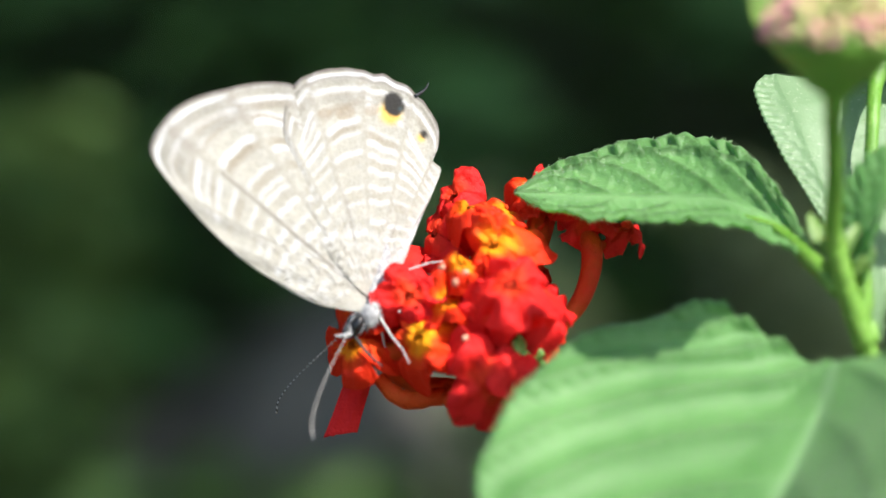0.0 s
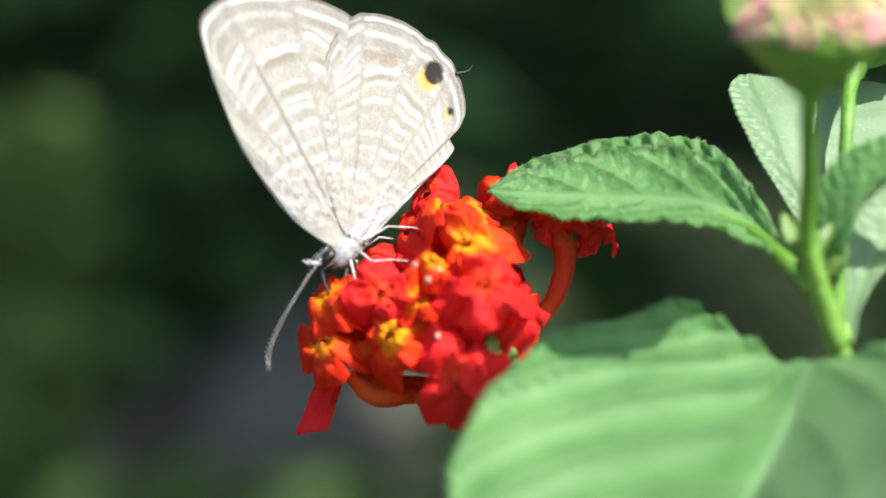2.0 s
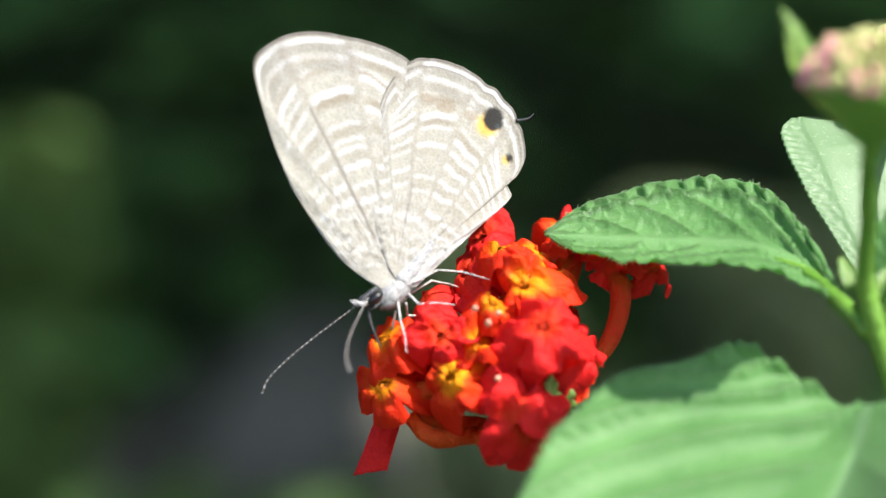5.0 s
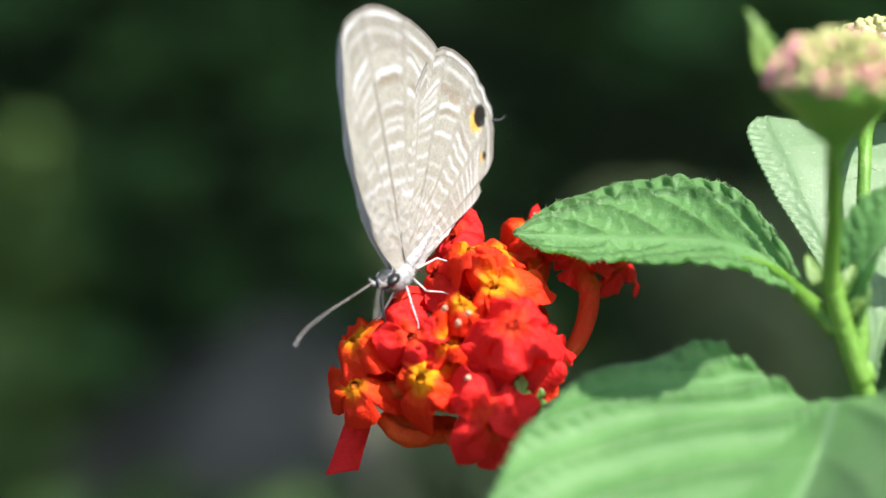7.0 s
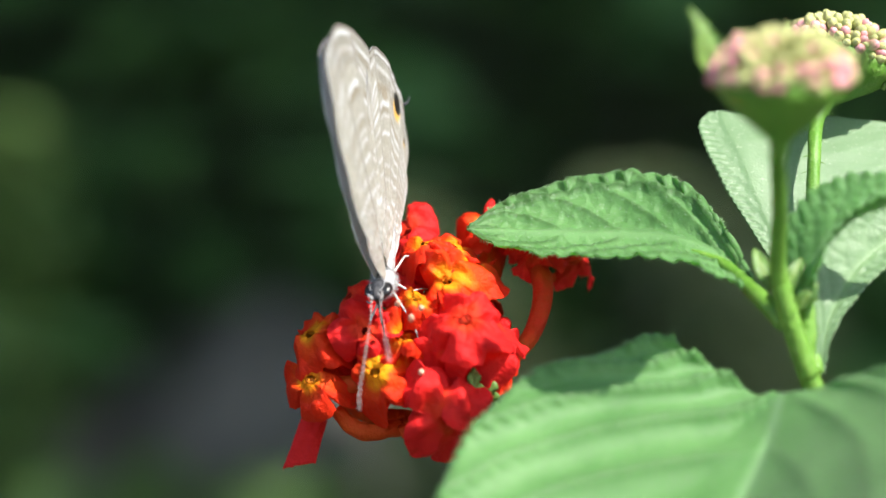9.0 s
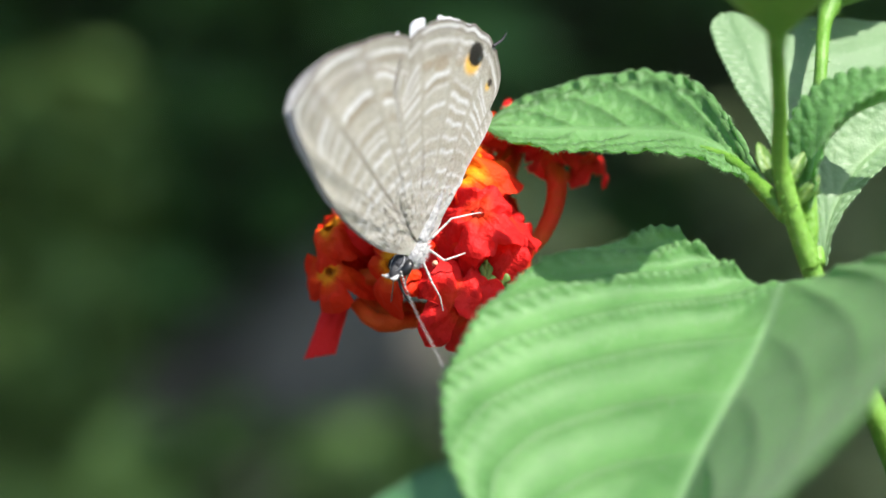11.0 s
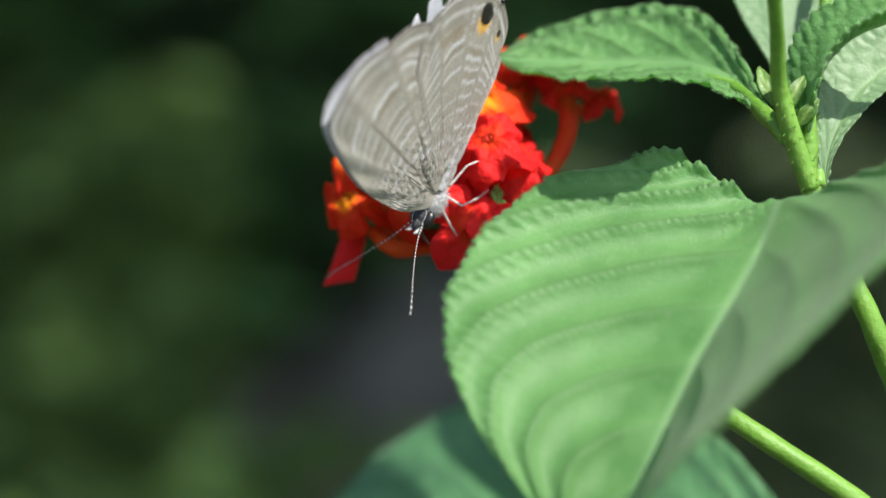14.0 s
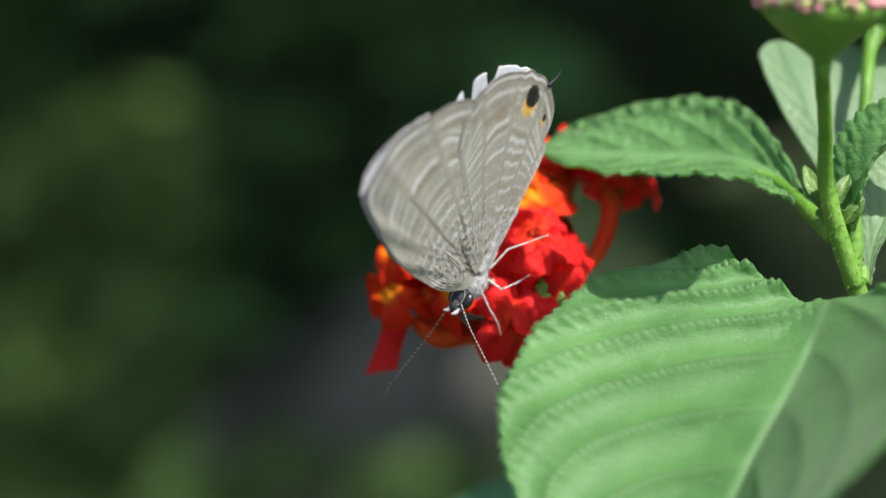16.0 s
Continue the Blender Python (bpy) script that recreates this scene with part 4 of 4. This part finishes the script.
    wrinkle = np.array([[noise.noise(Vector((x * 1.1 + z * 1.7, z * 1.3 - x * 2.0, 8.0 + hind))) for x, z in zip(rx[::2], rz[::2])] for rx, rz in zip(X[::2], Z[::2])])
    wrinkle = np.repeat(np.repeat(np.abs(wrinkle), 2, 0), 2, 1)[:nv, :nu]
    wave = wave + 0.16 * wrinkle * (1 - smooth(0.22, 0.62, T)) * smooth(0.03, 0.12, T)
    bow = 0.18 * np.sin(math.pi * vs)[:, None] * (0.4 + 0.6 * np.sin(math.pi * us))[None, :]
    if not hind:
        flat = 1 - 0.8 * smooth(0.66, 0.8, us)[None, :]
        wave, bow = wave * flat, bow * flat
    off = (0.085 if hind else 0.0)
    Y = side * (0.22 + off + wave + bow)
    turn = Matrix.Rotation(-radians(opened) * side, 3, BODY)
    t3 = np.array(turn)
    outer = np.stack([X, Y + side * 0.02, Z], -1).reshape(-1, 3) @ t3.T * 0.001
    innr = np.stack([X, Y - side * 0.02, Z], -1).reshape(-1, 3) @ t3.T * 0.001
    n = nu * nv
    faces = []
    for r in range(nv - 1):
        for u in range(nu - 1):
            a = (r * nu + u, r * nu + u + 1, (r + 1) * nu + u + 1, (r + 1) * nu + u)
            faces += [a, tuple(i + n for i in a[::-1])]
    last = (nv - 1) * nu
    faces += [(last + u, last + u + 1, last + u + 1 + n, last + u + n) for u in range(nu - 1)]
    rgba = np.ones((2 * n, 4))
    rgba[:n, :3], rgba[n:, :3] = np.clip(col, 0, 0.9).reshape(-1, 3), inner.reshape(-1, 3)
    ob = put(name, mesh(name, np.vstack([outer, innr]), faces, WING, colours={"tint": rgba}), parent, label)
    if hind and not torn:
        v, fc = tube([turn @ Vector(p) * 0.001 for p in ((6.4, side * 0.45, 11.8), (6.9, side * 0.5, 11.95), (7.25, side * 0.55, 12.15), (7.5, side * 0.6, 12.5))], [0.00012, 0.00008, 0.00006, 0.00003], 6, 14)
        put("tail", mesh("tail", v, fc, GREY_FUR), ob, "thin dark tail with a white tip")
    return ob


def mm(*p):
    return Vector(p) * 0.001


butterfly = thing("butterfly", "small pale grey-white butterfly with wings closed, feeding on the flower", "butterfly")
wing("forewing", FORE, False, -1, 0.3, False, butterfly, "pale tan forewing with white wavy lines")
wing("hindwing", HIND, True, -1, 0.3, False, butterfly, "pale tan hindwing with a black eyespot ringed orange")
far_wings = [wing("forewing", FORE, False, 1, 0.0, True, butterfly, "far forewing, bluish white inside, frayed margin"),
             wing("hindwing", HIND, True, 1, 0.0, True, butterfly, "far hindwing, bluish white inside, torn margin")]
spin = BODY.to_track_quat("Z", "Y").to_matrix()


def furry(centre, size, count, long, seed):
    """A lumpy body with a coat of fine hairs that lie backwards."""
    rng = random.Random(seed)
    pieces = [blob(centre, size, spin, 18, 24, 0.12)]
    for _ in range(count):
        d = Vector((rng.gauss(0, 1), rng.gauss(0, 1), rng.gauss(0, 1))).normalized()
        root = Vector(centre) + spin @ Vector((d.x * size[0], d.y * size[1], d.z * size[2])) * 0.97
        lead = ((spin @ d) * 0.8 + BODY * rng.uniform(0.2, 1.1)).normalized() * long * rng.uniform(0.6, 1.2)
        side = lead.orthogonal().normalized() * 0.00002
        cross = side.cross(lead).normalized() * 0.00002
        pieces.append(([root + side, root - side * 0.5 + cross, root - side * 0.5 - cross, root + lead], [(0, 1, 3), (1, 2, 3), (2, 0, 3)]))
    return join(*pieces)


put("thorax", mesh("thorax", *furry(mm(-0.05, 0, -0.8), (0.00078, 0.00068, 0.0012), 900, 0.00042, 2), FUR), butterfly, "furry white thorax")
put("abdomen", mesh("abdomen", *tube([mm(0.3, 0, 0.0), mm(1.2, 0, 1.4), mm(2.0, 0, 3.0), mm(2.6, 0, 4.6)], [0.0006, 0.0006, 0.0005, 0.0002], 14, 30, 0.03), FUR), butterfly, "slim pale abdomen")
head = put("head", mesh("head", *blob(mm(*HEAD), (0.0006, 0.00066, 0.0007), spin, 14, 18, 0.1), GREY_FUR), butterfly, "grey head with black eyes ringed white")
for s in (-1, 1):
    put("eye", mesh("eye", *blob(mm(HEAD.x - 0.1, s * 0.48, HEAD.z + 0.02), (0.00045, 0.00034, 0.0006), spin, 12, 16), EYE), head, "shiny black eye")
    ring = [mm(*HEAD) + spin @ Vector((0.47 * math.cos(a), s * 0.46, 0.63 * math.sin(a))) * 0.001 + mm(-0.1, 0, 0.02) for a in np.linspace(0, 2 * math.pi, 25)]
    put("eye_ring", mesh("eye_ring", *tube(ring, [0.000024, 0.000024], 6, 40), FUR), head, "white ring round the eye")
    put("palp", mesh("palp", *tube([mm(HEAD.x - 0.5, s * 0.25, HEAD.z - 0.4), mm(HEAD.x - 1.0, s * 0.3, HEAD.z - 0.55), mm(HEAD.x - 1.5, s * 0.35, HEAD.z - 0.35)], [0.00016, 0.00017, 0.00004], 7, 12), FUR), head)
put("face", mesh("face", *blob(mm(HEAD.x - 0.55, 0, HEAD.z - 0.3), (0.00035, 0.0005, 0.00055), spin, 10, 14), DARK_FUR), head)
put("proboscis", mesh("proboscis", *tube([mm(HEAD.x - 0.4, 0, HEAD.z - 0.6), mm(HEAD.x + 0.1, 0, HEAD.z - 1.8), mm(HEAD.x + 0.9, 0, HEAD.z - 3.0)], [0.00012, 0.0001, 0.00005], 7, 16), DARK_FUR), butterfly)

LEGS = (((0.2, 0.5, -1.3), (0.35, 1.2, -2.6), (0.65, 1.7, -3.6), (0.8, 1.9, -4.6)), ((0.8, 0.5, -0.7), (1.3, 1.4, -1.35), (2.4, 1.9, -1.1), (3.5, 2.0, -1.05)),
        ((1.0, 0.5, 0.0), (2.4, 0.9, 1.1), (3.9, 1.5, 1.2), (5.7, 1.8, 1.0)))
for s in (-1, 1):
    for k, pts in enumerate(LEGS):
        pts = [(x + 0.3 * (s > 0), s * y, z - 0.5 * (s > 0)) for x, y, z in pts]
        put("leg", mesh("leg", *join(tube([mm(*p) for p in (pts[0], pts[1])], [0.00009, 0.00007], 8, 8), tube([mm(*p) for p in (pts[1], pts[2])], [0.00007, 0.00005], 8, 8),
                                     tube([mm(*p) for p in (pts[2], pts[3])], [0.00005, 0.000035], 8, 8)), LEG), butterfly)
antennae = []
for s in (-1, 1):
    pts = [mm(0, 0, 0), mm(0.0, s * 0.8, -2.4), mm(0.1, s * 2.0, -5.2), mm(0.45, s * 3.0, -7.3), mm(1.0, s * 3.4, -8.2)]
    antennae.append(put("antenna", mesh("antenna", *tube(pts, [0.00005, 0.000036, 0.000036, 0.000042, 0.00007], 8, 60), ANTENNA), butterfly, "thin black and white banded antenna"))


# ---------------------------------------------------------------- what moves
def perch(x, y, z, yaw, pitch, roll):
    """The butterfly's pose: its place in millimetres from the flower, turned in its wing plane, tipped, then swung."""
    turn = Matrix.Rotation(radians(yaw), 4, "Z") @ Matrix.Rotation(radians(pitch), 4, "X") @ Matrix.Rotation(radians(roll), 4, "Y")
    return Matrix.Translation(at(x, y, z)) @ turn


PERCHES = [
    (0, -4.61, -3.62, -3.05, 21.3, -7.5, -13.1),
    (0.5, -4.82, -2.54, -0.15, 22.4, -9.5, 8.8),
    (1, -4.41, -2.64, 0.22, 13.2, -12.0, 9.5),
    (1.5, -4.42, -3.11, 0.15, 14.0, -13.1, 10.3),
    (2, -4.38, -1.69, 0.53, 26.7, -4.2, 7.7),
    (2.5, -5.06, -2.29, -0.46, 10.2, -9.9, 3.1),
    (3, -5.50, -2.80, -1.05, 8.0, -4.0, -1.2),
    (3.5, -5.60, -2.20, -0.88, 7.0, -4.0, -0.5),
    (6, -3.37, -3.16, 1.21, 44.5, -2.2, 15.5),
    (6.5, -2.53, -2.88, 1.31, 56.5, 4.6, 5.9),
    (7, -2.66, -2.95, 1.71, 54.6, 3.3, 15.3),
    (7.5, -1.99, -4.11, 1.18, 67.1, 1.7, 13.7),
    (8, -1.08, -4.89, 1.80, 75.6, -6.4, 15.8),
    (8.5, -0.97, -4.41, 1.59, 78.3, -6.1, 10.3),
    (11, 0.18, -9.14, -3.88, 50.9, 16.2, -15.7),
    (11.5, 1.27, -10.45, -5.27, 58.3, 17.8, -41.0),
    (12, 1.35, -8.28, -6.46, 59.4, 21.0, -41.5),
    (12.5, 1.30, -7.79, -6.63, 64.8, 28.0, -54.6),
    (13, 1.71, -8.01, -6.15, 69.5, 30.5, -66.1),
    (13.5, 1.65, -8.05, -6.05, 69.5, 29.0, -62.0),
    (14, 0.70, -9.04, -5.66, 63.7, 22.3, -31.7),
    (14.5, 0.20, -9.80, -4.90, 60.8, 22.1, -26.5),
    (15, 0.35, -10.84, -4.87, 58.6, 24.6, -27.4),
    (15.5, 0.22, -10.70, -4.83, 60.6, 23.1, -29.5),
    (16, 0.26, -10.67, -4.76, 58.4, 22.3, -26.9),
]
# seconds, swing in the wing plane and tilt out of it, of the near and of the far antenna
FEELERS = [(0, 50, -2, 53, 30), (0.5, 53, 13, 5, 40), (1, 23, 2, 12, 27), (1.5, 21, 8, 11, 25), (2, 34, 6, 10, 22),
           (2.5, 25, -15, 35, 43), (3, -6, -9, 55, 28), (3.5, 9, -30, 39, 15), (6, 57, -11, 52, -24), (6.5, 77, -2, 72, -41),
           (7, 67, -8, 54, -20), (7.5, 65, 9, 68, -42), (8, 64, 10, 65, -33), (8.5, 62, 14, 55, -28), (11, 63, -34, -34, 7),
           (11.5, 85, -13, 2, -8), (12, 97, -1, 29, 21), (12.5, 110, 5, 42, 10), (13, 110, 11, 51, 0), (13.5, 105, 9, 39, 9),
           (14, 94, -9, 25, 18), (14.5, 122, -39, 13, 3), (15, 106, -38, 26, -5), (15.5, 104, -33, 25, -2), (16, 84, -34, 27, -2)]

# seconds, degrees by which the far wings part from the near ones
PARTED = [(0, 0.4), (8.7, 0.4), (10.8, 4.0), (12.5, 4.5), (13.5, 3.8), (14.5, 3.2), (16, 3.2)]


def motions():
    walk(butterfly, [(t, perch(*row)) for t, *row in PERCHES])
    for k, ob in enumerate(antennae):
        rows = []
        for t, *angles in FEELERS:
            m = Matrix.Translation(mm(HEAD.x - 0.5, (-0.35, 0.35)[k], HEAD.z - 0.1)) @ Matrix.Rotation(radians(angles[2 * k]), 4, "Y") @ Matrix.Rotation(radians(angles[2 * k + 1]), 4, "X")
            rows.append((t, m))
        walk(ob, rows)
    for ob, share in zip(far_wings, (0.55, 1.0)):
        walk(ob, [(t, Matrix.Rotation(-radians(a * share), 4, BODY)) for t, a in PARTED])


motions()
